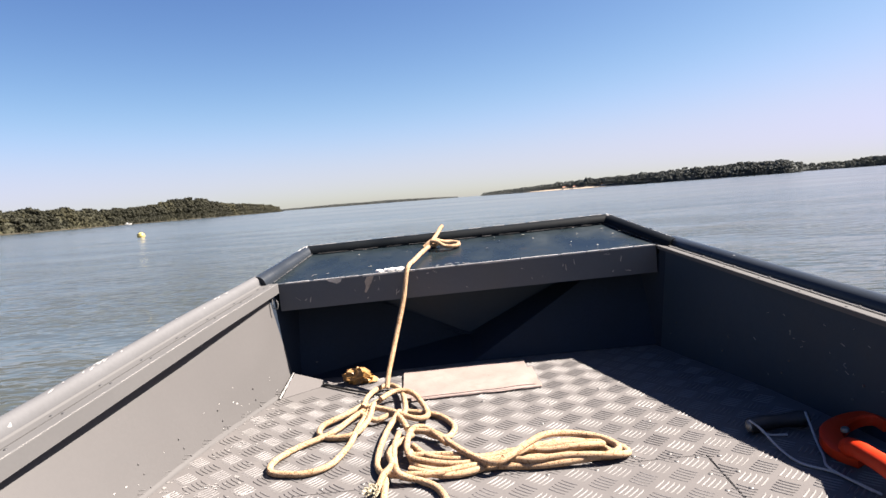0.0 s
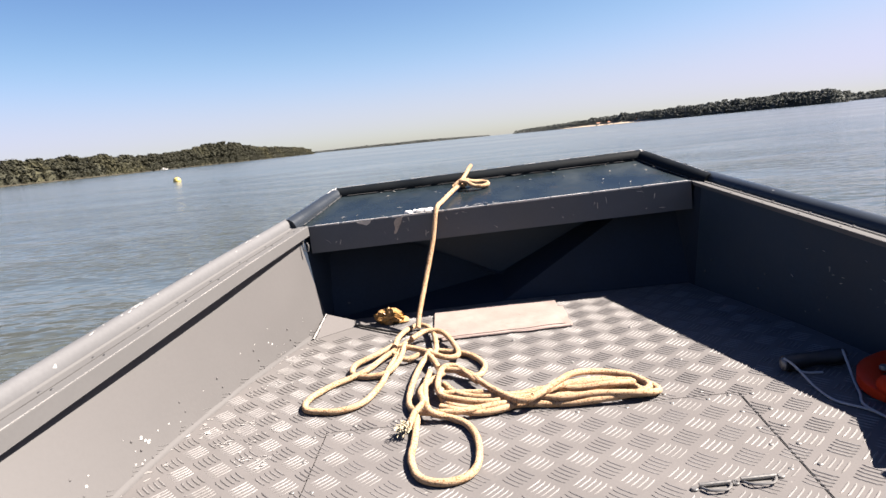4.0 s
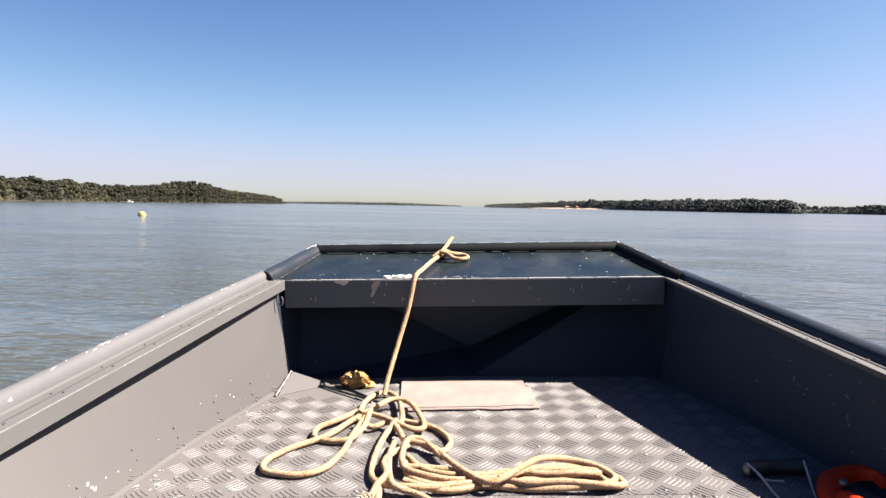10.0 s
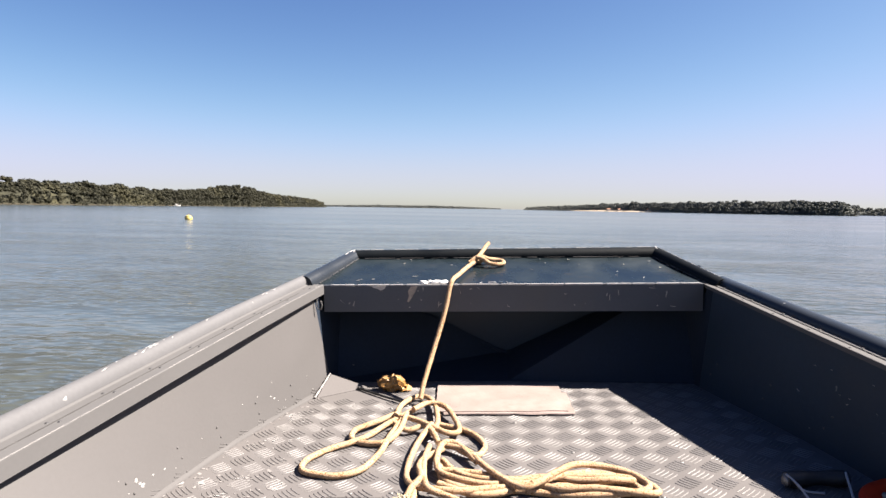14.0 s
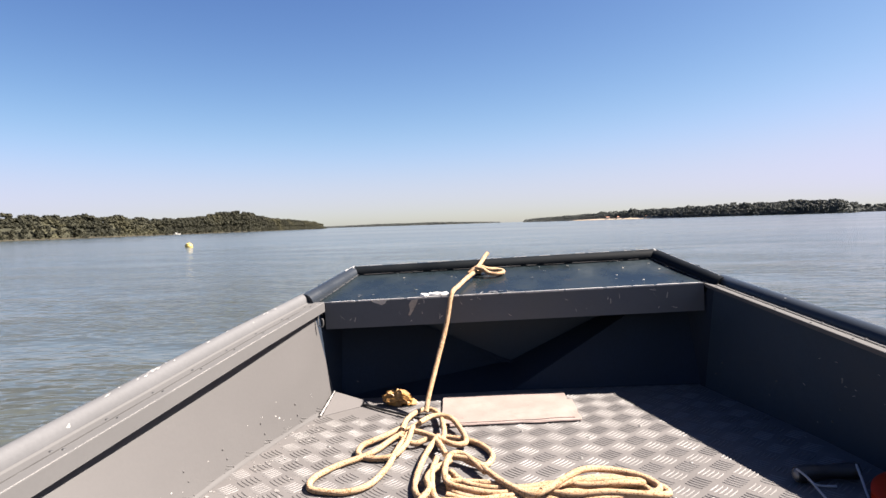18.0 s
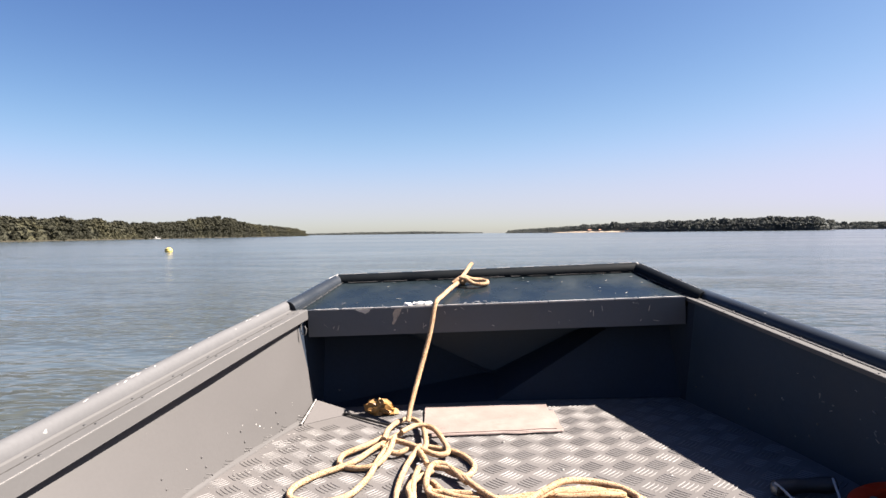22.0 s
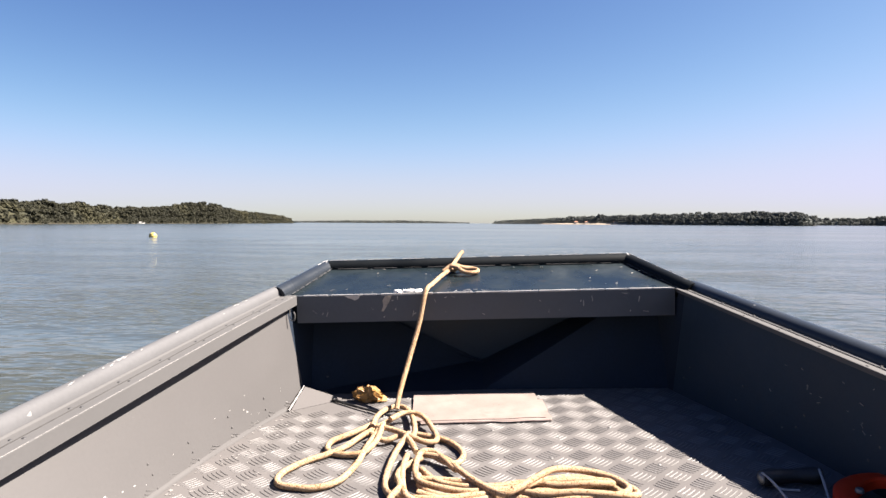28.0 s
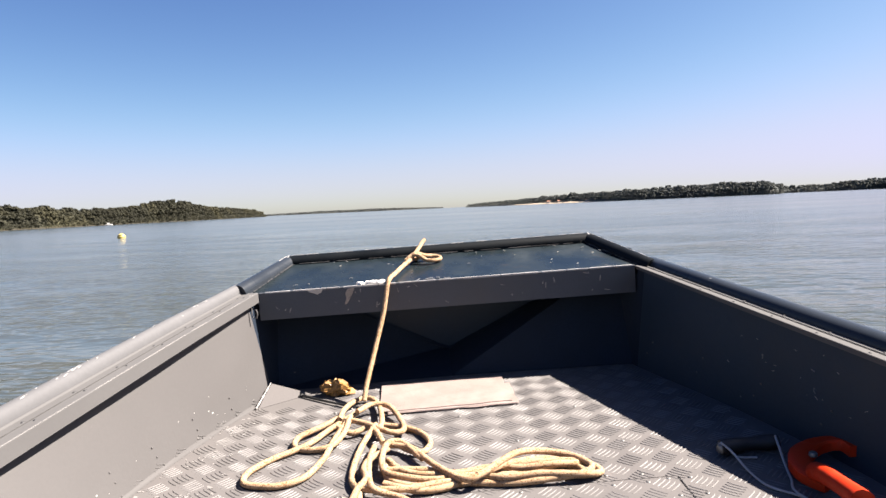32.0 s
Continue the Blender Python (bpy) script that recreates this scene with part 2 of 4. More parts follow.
# slate of the left rim; on the right tube this dark holds its shade
M_TUBE = material("slate_rim_shaded_tube", (0.018, 0.022, 0.028), 0.34, spec=0.22, vary=0.12, scale=4, bump=0.1, fleck=(0.148, 0.148, 0.148), fleck_at=0.75, fleck_scale=40)
M_RIVET = material("dark_rivet", (0.0222, 0.0222, 0.0237), 0.6, vary=0.15, scale=40, bump=0.05)
M_STEEL = material("dull_screw_metal", (0.142, 0.138, 0.133), 0.4, metal=0.5, vary=0.15, scale=40, bump=0.05)
M_GAP = material("dark_gap_fill", (0.0133, 0.0124, 0.0115), 0.8, vary=0.2, scale=20, bump=0.0)
M_ROPE = material("tan_braided_rope", (0.33, 0.222, 0.133), 0.85, vary=0.16, scale=14, fine=420, bump=1.0, fleck=(0.17, 0.095, 0.042), fleck_at=0.58, fleck_scale=240, spec=0.2, stain=(0.25, 0.145, 0.07), stain_at=0.54, stain_scale=22)
M_FRAY = material("pale_rope_fibre", (0.3, 0.262, 0.185), 0.9, vary=0.12, scale=60, bump=0.2, spec=0.2)
M_PACK = material("crumpled_yellow_paper", (0.252, 0.126, 0.0296), 0.55, vary=0.22, scale=16, bump=0.5, stain=(0.0977, 0.0488, 0.00977), stain_at=0.52, stain_scale=14)
M_SHEET = material("milky_plastic", (0.2, 0.16, 0.145), 0.38, vary=0.1, scale=9, bump=0.3, stain=(0.15, 0.12, 0.105), stain_at=0.56, stain_scale=7)
M_ORANGE = material("orange_plastic", (0.34, 0.021, 0.003), 0.5, spec=0.15, vary=0.1, scale=12, bump=0.15, fleck=(0.222, 0.0259, 0.0111), fleck_at=0.72, fleck_scale=70)
M_BLACK = material("black_rubber", (0.00533, 0.00533, 0.00622), 0.5, vary=0.2, scale=20, bump=0.25)
M_CORD = material("grey_cord", (0.26, 0.26, 0.265), 0.7, vary=0.12, scale=60, bump=0.3)
M_BUOY = material("yellow_buoy_paint", (0.4, 0.31, 0.09), 0.4, vary=0.08, scale=3, bump=0.05)
M_WHITE = material("white_painted_wall", (0.444, 0.437, 0.422), 0.6, vary=0.06, scale=2, bump=0.05)
M_ROOF = material("clay_roof", (0.266, 0.133, 0.0814), 0.8, vary=0.2, scale=2, bump=0.2)
M_SAND = material("pale_river_sand", (0.311, 0.252, 0.185), 0.9, vary=0.1, scale=0.05, fine=0.6, bump=0.1, spec=0.2)
M_BANK = material("muddy_bank", (0.037, 0.0318, 0.0207), 0.95, vary=0.3, scale=0.1, fine=1.5, bump=0.3, spec=0.2)
M_BARK = material("grey_bark", (0.104, 0.0851, 0.0666), 0.9, vary=0.25, scale=1.5, fine=8, bump=0.5, spec=0.2)
def leaves(name, base, patch, thin_):
    mat = material(name, base, 0.75, vary=0.4, scale=0.03, fine=0.3, bump=0.0, stain=patch, stain_at=0.5, stain_scale=0.03, island=0.07, spec=0.12)
    ln_, ll_ = mat.node_tree.nodes, mat.node_tree.links
    thin = ln_.new("ShaderNodeBsdfTranslucent")
    thin.inputs["Color"].default_value = (*thin_, 1)
    both = ln_.new("ShaderNodeMixShader")
    both.inputs[0].default_value = 0.4
    ll_.new(ln_["Principled BSDF"].outputs[0], both.inputs[1])
    ll_.new(thin.outputs[0], both.inputs[2])
    ll_.new(both.outputs[0], ln_["Material Output"].inputs["Surface"])
    return mat


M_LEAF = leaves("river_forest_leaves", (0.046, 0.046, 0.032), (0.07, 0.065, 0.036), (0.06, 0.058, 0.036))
# far leaves paled and greyed: distance haze put into their colour
M_LEAF_HAZED = leaves("hazed_leaves", (0.1, 0.108, 0.102), (0.11, 0.114, 0.1), (0.11, 0.116, 0.105))


def water_material():
    mat = bpy.data.materials.new("river_water")
    mat.use_nodes = True
    n, l = mat.node_tree.nodes, mat.node_tree.links
    bs = n["Principled BSDF"]
    co = n.new("ShaderNodeTexCoord").outputs["Object"]

    def tex(sx, sy, s, detail, rough=0.55):
        mp = n.new("ShaderNodeMapping")
        mp.inputs["Scale"].default_value = (sx, sy, 1)
        mp.inputs["Rotation"].default_value = (0, 0, 0.35)
        l.new(co, mp.inputs["Vector"])
        t = n.new("ShaderNodeTexNoise")
        t.inputs["Scale"].default_value, t.inputs["Detail"].default_value, t.inputs["Roughness"].default_value = s, detail, rough
        l.new(mp.outputs[0], t.inputs["Vector"])
        return t.outputs["Fac"]

    def math_(op, a, b):
        m = n.new("ShaderNodeMath")
        m.operation = op
        for s, v in zip(m.inputs, (a, b)):
            if isinstance(v, (int, float)):
                s.default_value = v
            else:
                l.new(v, s)
        return m.outputs[0]

    # ruffled patches lie between smooth ones
    patch = n.new("ShaderNodeMapRange")
    patch.inputs[1].default_value, patch.inputs[2].default_value, patch.inputs[3].default_value, patch.inputs[4].default_value = 0.38, 0.6, 0.25, 1.25
    l.new(tex(0.4, 0.9, 0.35, 3.0), patch.inputs[0])
    ripples = math_("ADD", math_("MULTIPLY", tex(0.85, 1.4, 2.4, 1.6), 0.62), math_("MULTIPLY", tex(0.8, 1.5, 6.0, 1.0), 0.28))
    waves = math_("ADD", math_("MULTIPLY", ripples, patch.outputs[0]), math_("MULTIPLY", tex(0.35, 1.0, 0.3, 1.5), 1.2))
    # bump flattened away from the boat, so that far water fits the view
    far = n.new("ShaderNodeVectorMath")
    far.operation = "LENGTH"
    l.new(co, far.inputs[0])
    fade = n.new("ShaderNodeMapRange")
    fade.inputs[1].default_value, fade.inputs[2].default_value, fade.inputs[3].default_value, fade.inputs[4].default_value = 5.0, 60.0, 0.7, 0.06
    l.new(far.outputs["Value"], fade.inputs[0])
    bn = n.new("ShaderNodeBump")
    bn.inputs["Strength"].default_value, bn.inputs["Distance"].default_value = 1.0, 0.2
    l.new(math_("MULTIPLY", waves, fade.outputs[0]), bn.inputs["Height"])
    l.new(bn.outputs["Normal"], bs.inputs["Normal"])
    r = n.new("ShaderNodeMapRange")
    r.inputs[1].default_value, r.inputs[2].default_value, r.inputs[3].default_value, r.inputs[4].default_value = 0.35, 0.65, 0.1, 0.18
    l.new(tex(0.3, 1.0, 0.05, 3.0), r.inputs[0])
    l.new(r.outputs[0], bs.inputs["Roughness"])
    m = n.new("ShaderNodeMix")
    m.data_type = "RGBA"
    l.new(tex(1.0, 1.0, 0.02, 4.0), m.inputs[0])
    m.inputs[6].default_value, m.inputs[7].default_value = (0.033, 0.037, 0.0315, 1), (0.041, 0.0445, 0.037, 1)
    l.new(m.outputs[2], bs.inputs["Base Color"])
    bs.inputs["IOR"].default_value = 1.33
    bs.inputs["Specular IOR Level"].default_value = 0.45
    return mat


M_WATER = water_material()

# ---------------- water ----------------
WATER = -0.36


def build_water():
    s, rings, seg = Shape(), [], 220
    radii = [0.0] + [0.9 * 1.062 ** k for k in range(145)]
    radii = [r for r in radii if r < 4800] + [4850]
    rows = []
    for k, r in enumerate(radii):
        row = []
        gap = max(0.2, r * 0.062)
        for i in range(seg):
            a = 2 * math.pi * (i + 0.5 * (k % 2)) / seg
            x, y = r * math.sin(a), r * math.cos(a)
            z = 0.0
            for wave, amp in ((0.9, 0.02), (2.6, 0.03), (7.0, 0.035)):
                if gap < wave * 0.5 and r > 2.5:
                    z += amp * noise.noise(Vector((x / wave * 0.7, y / wave * 1.3, wave)))
            row.append((x, y, z))
        rows.append(row)
    s.loft(rows[1:], closed=True)
    s.add([(0, 0, 0)] + rows[1], [(0, i + 1, (i + 1) % seg + 1) for i in range(seg)])
    s.f = [q[::-1] if len(q) == 4 else q for q in s.f]
    ob = solid("water", s, M_WATER, Matrix.Translation((0, 0, WATER)), "calm grey-blue river water with small ripples", "water", kind="structure", angle=180)
    return ob


build_water()


# ---------------- banks and woods ----------------
HEADING = 2.2  # how far the banks lie round to starboard


def polar(bearing, dist):
    a = radians(bearing + HEADING)
    return dist * math.sin(a), dist * math.cos(a)


def woods(name, line, spacing, rows, clumps, label, seed, mat, depth=8.0):
    """Far woods along a shore. line: rows of bearing, distance, crown height."""
    rng = random.Random(seed)
    verts, faces = [], []

    def quad(c, nrm, size):
        t = nrm.cross(Vector((rng.uniform(-1, 1), rng.uniform(-1, 1), rng.uniform(-1, 1)))).normalized() * size
        b = nrm.cross(t).normalized() * size * rng.uniform(0.6, 1.0)
        k = len(verts)
        off = nrm * size * 0.2
        verts.extend([tuple(c - t), tuple(c - b + off * 0.3), tuple(c + t), tuple(c + b + off)])
        faces.append((k, k + 1, k + 2, k + 3))

    bank = Shape()
    front, back, mid = [], [], []
    total = 0
    for (b0, d0, h0), (b1, d1, h1) in zip(line, line[1:]):
        p0, p1 = Vector((*polar(b0, d0), 0)), Vector((*polar(b1, d1), 0))
        length = (p1 - p0).length
        n = max(2, int(length / spacing))
        out = Vector((p0 + p1)).normalized()
        for i in range(n):
            for r in range(rows):
                t = (i + rng.random()) / n
                h = (h0 + (h1 - h0) * t) * (0.5 + 0.5 * min(1, (r + 0.4) / (rows - 1))) * rng.uniform(0.86, 1.04)
                if rng.random() < 0.035:
                    h *= rng.uniform(1.08, 1.2)
                base = p0.lerp(p1, t) + out * (2 + r * depth * rng.uniform(0.7, 1.3))
                rad = h * rng.uniform(0.2, 0.36)
                dist = base.length
                leaf = max(0.3, dist / 1178 * 0.8)
                low = 0.06 if r == 0 else 0.12 if r == 1 else 0.3
                # dense heart of the crown, under a broad domed top
                lobes = [(base + Vector((rng.uniform(-0.75, 0.75) * rad, rng.uniform(-0.75, 0.75) * rad, h * rng.uniform(low, 0.72))), rad * rng.uniform(0.5, 0.8)) for _ in range(5)]
                for w in range(3):
                    th = w * 2.1 + rng.uniform(-0.4, 0.4)
                    q = rad * rng.uniform(0.5, 0.66)
                    lobes.append((base + Vector((0.55 * rad * math.cos(th), 0.55 * rad * math.sin(th), h - q * rng.uniform(0.95, 1.35))), q))
                for c, q in lobes:
                    k = len(verts)
                    for u in range(3):
                        ph = (0.25, 0.5, 0.75)[u] * math.pi
                        for w in range(5):
                            th = 2 * math.pi * (w + 0.5 * u) / 5
                            e = q * 0.88 * rng.uniform(0.9, 1.06)
                            verts.append((c.x + e * math.sin(ph) * math.cos(th), c.y + e * math.sin(ph) * math.sin(th), c.z + e * math.cos(ph)))
                    for u in range(2):
                        for w in range(5):
                            faces.append((k + u * 5 + w, k + u * 5 + (w + 1) % 5, k + u * 5 + 5 + (w + 1) % 5, k + u * 5 + 5 + w))
                    faces.append(tuple(k + w for w in range(5)))
                    for _ in range(clumps):
                        nrm = Vector((rng.gauss(0, 1), rng.gauss(0, 1), rng.gauss(0.25, 0.9))).normalized()
                        quad(c + nrm * q * rng.uniform(0.84, 0.9), (nrm + Vector((rng.uniform(-0.12, 0.12), rng.uniform(-0.12, 0.12), 0.2))).normalized(), leaf * rng.uniform(0.6, 1.2))
                # undergrowth at the water's edge
                if r == 0:
                    for _ in range(clumps * 3):
                        c = base + Vector((rng.uniform(-1, 1) * spacing, rng.uniform(-1, 1) * spacing, h * rng.uniform(0.02, 0.55)))
                        quad(c, Vector((rng.uniform(-1, 1), -1, rng.uniform(0, 0.8))).normalized(), leaf * rng.uniform(0.8, 1.6))
                total += 1
    # dense lower storey that closes the gaps between the crowns
    thick = Shape()
    steps = []
    for (b0, d0, h0), (b1, d1, h1) in zip(line, line[1:]):
        p0, p1 = Vector((*polar(b0, d0), 0)), Vector((*polar(b1, d1), 0))
        n = max(2, int((p1 - p0).length / (spacing * 0.4)))
        steps += [(p0.lerp(p1, i / n), h0 + (h1 - h0) * i / n) for i in range(n)]
    strips = []
    for p, h in steps:
        o = p.normalized()
        strip = []
        for off, up in ((2.5, 0.0), (3.5, 0.14), (5.0, 0.28), (5.0 + depth * 0.6, 0.42), (5.0 + depth * 1.5, 0.58), (8.0 + depth * 2, 0.0)):
            k = noise.noise(p * (0.9 / spacing) + Vector((up * 40, off, seed)))
            strip.append(tuple(p + o * (off + 1.5 * k) + Vector((0, 0, h * up * (1 + 0.35 * k)))))
        strips.append(strip)
    thick.loft(strips)
    s = Shape()
    s.v, s.f = verts, faces
    s.add(thick.v, thick.f)
    solid(name, s, mat, Matrix.Translation((0, 0, WATER + 0.3)), label, "woods", kind="stuff", smooth=False)
    rings = []
    for b, d, h in line:
        p = Vector((*polar(b, d), 0))
        o = p.normalized()
        rings.append([tuple(p - o * 1.0 + Vector((0, 0, -1.0))), tuple(p + Vector((0, 0, 0.2))), tuple(p + o * 8 + Vector((0, 0, 0.7))), tuple(p + o * 80 + Vector((0, 0, 1.2))), tuple(p + o * 82 + Vector((0, 0, -1)))])
    bank.loft(rings)
    solid(name.replace("woods", "ground"), bank, M_BANK, Matrix.Translation((0, 0, WATER)), "low muddy river bank under the trees", "bank", kind="structure")


LEFT_LINE = [(-75, 180, 9), (-55, 210, 9), (-42, 235, 9), (-36, 260, 9.5), (-33, 282, 9.0), (-29.4, 330, 8.6), (-27.2, 365, 9.5), (-25.4, 400, 11.6), (-23.6, 440, 14.6), (-22.6, 455, 14.4), (-21.4, 490, 12.0), (-19.9, 540, 10.2), (-18.2, 620, 9.8), (-17, 690, 8.6), (-16.1, 750, 5.5)]
RIGHT_LINE = [(1.1, 1500, 6), (2.0, 1480, 8.5), (3.2, 1450, 10), (5.3, 1350, 12), (7.7, 1250, 15), (10.1, 1150, 16), (14.7, 980, 16.5), (19.2, 880, 17), (23.4, 820, 17.5), (25.2, 800, 16), (26.0, 800, 11)]
RIDGE_LINE = [(24.5, 1750, 18), (27, 1750, 19), (29.3, 1700, 20), (31, 1650, 24), (33.4, 1600, 26), (40, 1500, 26), (50, 1400, 25), (70, 1300, 24)]
FAR_LINE = [(-16.4, 3000, 7), (-14, 3000, 9), (-11.6, 3050, 12), (-9, 3150, 12), (-6.8, 3200, 14), (-4.5, 3300, 11), (-2.5, 3600, 8), (-1.0, 3900, 4)]
woods("left_bank_woods", LEFT_LINE, 5, 5, 22, "dense green gallery forest along the river bank", 3, M_LEAF, depth=6)
woods("right_bank_woods", RIGHT_LINE, 5, 4, 11, "forest on a low river island, greyed by painted haze", 5, M_LEAF_HAZED)
woods("far_ridge_woods", RIDGE_LINE, 8, 3, 7, "distant wooded river bank", 7, M_LEAF_HAZED, depth=14)
woods("horizon_woods", FAR_LINE, 5, 2, 3, "thin line of far woods on the horizon", 9, M_LEAF_HAZED, depth=20)


def build_beach():
    s, rings = Shape(), []
    for k in range(25):
        b = 4.6 + (14.0 - 4.6) * k / 24
        d = lerp([(-c, v) for c, v, _ in RIGHT_LINE], -b)
        w = max(0.0, math.sin(math.pi * min(1, k / 24 + 0.01))) ** 0.35
        o = Vector((*polar(b, 1), 0))
        near, far = o * (d - 26 * w - 1), o * (d + 6)
        rings.append([tuple(near + Vector((0, 0, -0.6))), tuple(near.lerp(far, 0.25) + Vector((0, 0, 0.5 + 0.8 * w))), tuple(near.lerp(far, 0.6) + Vector((0, 0, 0.8 + 1.9 * w))), tuple(far + Vector((0, 0, 1.2 + 2.0 * w)))])
    s.loft(rings)
    solid("sand_beach", s, M_SAND, Matrix.Translation((0, 0, WATER)), "pale sand beach along the river island", "beach", kind="structure")


build_beach()


def build_house(bearing, dist, z, w, d, h, label):
    x, y = polar(bearing, dist)
    m = Matrix.Translation((x, y, WATER + z)) @ Matrix.Rotation(-radians(bearing), 4, "Z")
    house = thing("beach_hut", m=m, label=label, category="hut", group="huts on the beach")
    part("wall", Shape().box((-w / 2, -d / 2, 0), (w / 2, d / 2, h)), M_WHITE, house, smooth=False)
    s = Shape()
    e = 0.5
    s.add([(-w / 2 - e, -d / 2 - e, h), (w / 2 + e, -d / 2 - e, h), (w / 2 + e, d / 2 + e, h), (-w / 2 - e, d / 2 + e, h), (-w / 2 - e, 0, h + 1.4), (w / 2 + e, 0, h + 1.4)],
          [(0, 1, 5, 4), (2, 3, 4, 5), (1, 2, 5), (3, 0, 4), (3, 2, 1, 0)])
    part("roof", s, M_ROOF, house, smooth=False)
    part("door", Shape().box((-0.5, -d / 2 - 0.06, 0), (0.5, -d / 2 - 0.003, 2.1)), M_BARK, house, smooth=False)
    return house


build_house(8.2, 1222, 1.6, 11, 5, 2.6, "small white hut with a low roof on the sand")
build_house(9.0, 1188, 1.6, 7, 5, 2.4, "small white hut beside the trees")
build_house(11.3, 1098, 1.4, 6, 4, 2.4, "white shed at the edge of the beach")


def build_launch(bearing, dist):
    """A small moored motor boat, far off."""
    x, y = polar(bearing, dist)
    m = Matrix.Translation((x, y, WATER)) @ Matrix.Rotation(-radians(bearing) + 0.2, 4, "Z") @ Matrix.Scale(0.5, 4)
    boat_ = thing("moored_launch", m=m, label="small white motor boat moored at the wooded bank", category="boat")
    rings = []
    for k, (px, w) in enumerate(((-3.2, 0.9), (-2, 1.05), (0, 1.1), (1.6, 0.9), (2.8, 0.45), (3.4, 0.05))):
        rings.append([(px, -w * 0.6, -0.3), (px, -w, 0.75 + 0.05 * k), (px, w, 0.75 + 0.05 * k), (px, w * 0.6, -0.3)])
    part("hull", Shape().loft(rings, closed=True, caps=True), M_WHITE, boat_)
    part("cabin", Shape().box((-1.4, -0.8, 0.8), (0.9, 0.8, 2.0), 0.12), M_WHITE, boat_)
    part("canopy", Shape().box((-1.7, -0.95, 2.003), (1.1, 0.95, 2.12)), M_WHITE, boat_)


build_launch(-27.7, 350)


def build_buoy(bearing, dist):
    x, y = polar(bearing, dist)
    b = thing("mooring_buoy", m=Matrix.Translation((x, y, WATER)), label="yellow mooring buoy floating on the river", category="buoy")
    part("float", Shape().ball((0, 0, 0.08), (0.25, 0.25, 0.22), 16, 10), M_BUOY, b)
    part("collar", Shape().tube([(0.21 * math.cos(a), 0.21 * math.sin(a), 0.2) for a in np.linspace(0, 2 * math.pi, 25)], 0.02, 6, caps=False), M_BLACK, b)
    part("ring", Shape().tube([(0.06 * math.cos(a), 0, 0.34 + 0.06 * math.sin(a)) for a in np.linspace(0, 2 * math.pi, 17)], 0.012, 6, caps=False), M_STEEL, b)


build_buoy(-24.7 - HEADING, 47)

# ---------------- the boat ----------------
BEAM_Y, BEAM_Z, RIM_Y, RIM_Z = 2.08, 0.313, 2.326, 0.369
FLOOR_EDGE = [(2.6, 0.44), (2.25, 0.515), (2.04, 0.566), (1.8, 0.646), (1.65, 0.69), (1.475, 0.73), (1.3, 0.76), (1.1, 0.78), (0.8, 0.8), (-2.6, 0.8)]
# wall colour changes here, along the edge of the foredeck's shadow
WALL_END = 2.05
STATIONS = [2.3, 2.19, 2.08, 1.98, 1.88, 1.78, 1.66, 1.54, 1.42, 1.3, 1.18, 1.06, 0.94, 0.8, 0.5, 0.0, -0.8, -1.6, -2.4]


def inner(y, side):
    """Half-width at the flange's inner edge."""
    w = 0.57 if side < 0 else 0.562
    if y > BEAM_Y:
        return w - 0.268 * (y - BEAM_Y)
    return w + (0.2695 if side < 0 else 0.2535) * min(BEAM_Y - y, 1.4)


def rail(y, side=1):
    """Height of the gunwale over the floor: it rises towards the bow, fitted to the camera's view."""
    if y > BEAM_Y:
        return BEAM_Z + 0.239 * (y - BEAM_Y)
    return BEAM_Z - 0.0925 * min(BEAM_Y - y, 1.4) - (0.016 * min(max(0.0, 1.75 - y), 0.95) if side < 0 else 0.0)


def aft(y):
    return min(max(0.0, BEAM_Y - y), 1.12)


def tube_point(y, side, ang, out=0.0):
    """A point on the flattened gunwale tube."""
    k = 0.95 + 0.23 * aft(y)
    c, q = math.cos(ang), math.sin(ang)
    if side < 0:
        hx, hz, mid, up, e = 0.018 * k + out, 0.023 * k + out, 0.066 * k, 0.009, 0.8
    else:
        hx, hz, mid, up, e = 0.025 * k + out, 0.024 * k + out, 0.0545 + 0.012 * aft(y), -0.003, 0.9
    x = inner(y, side) + mid + hx * math.copysign(abs(c) ** e, c)
    z = rail(y, side) + up + hz * math.copysign(abs(q) ** e, q)
    return (side * x, y, z)


def wall_top(y, side):
    return inner(y, side) + ((0.04 - 0.02 * max(0.0, min(1.0, (y - 1.7) / 0.38))) if side < 0 else 0.012)


boat = thing("river_boat", label="flat-bottomed grey aluminium river boat with a square dark bow", category="boat")


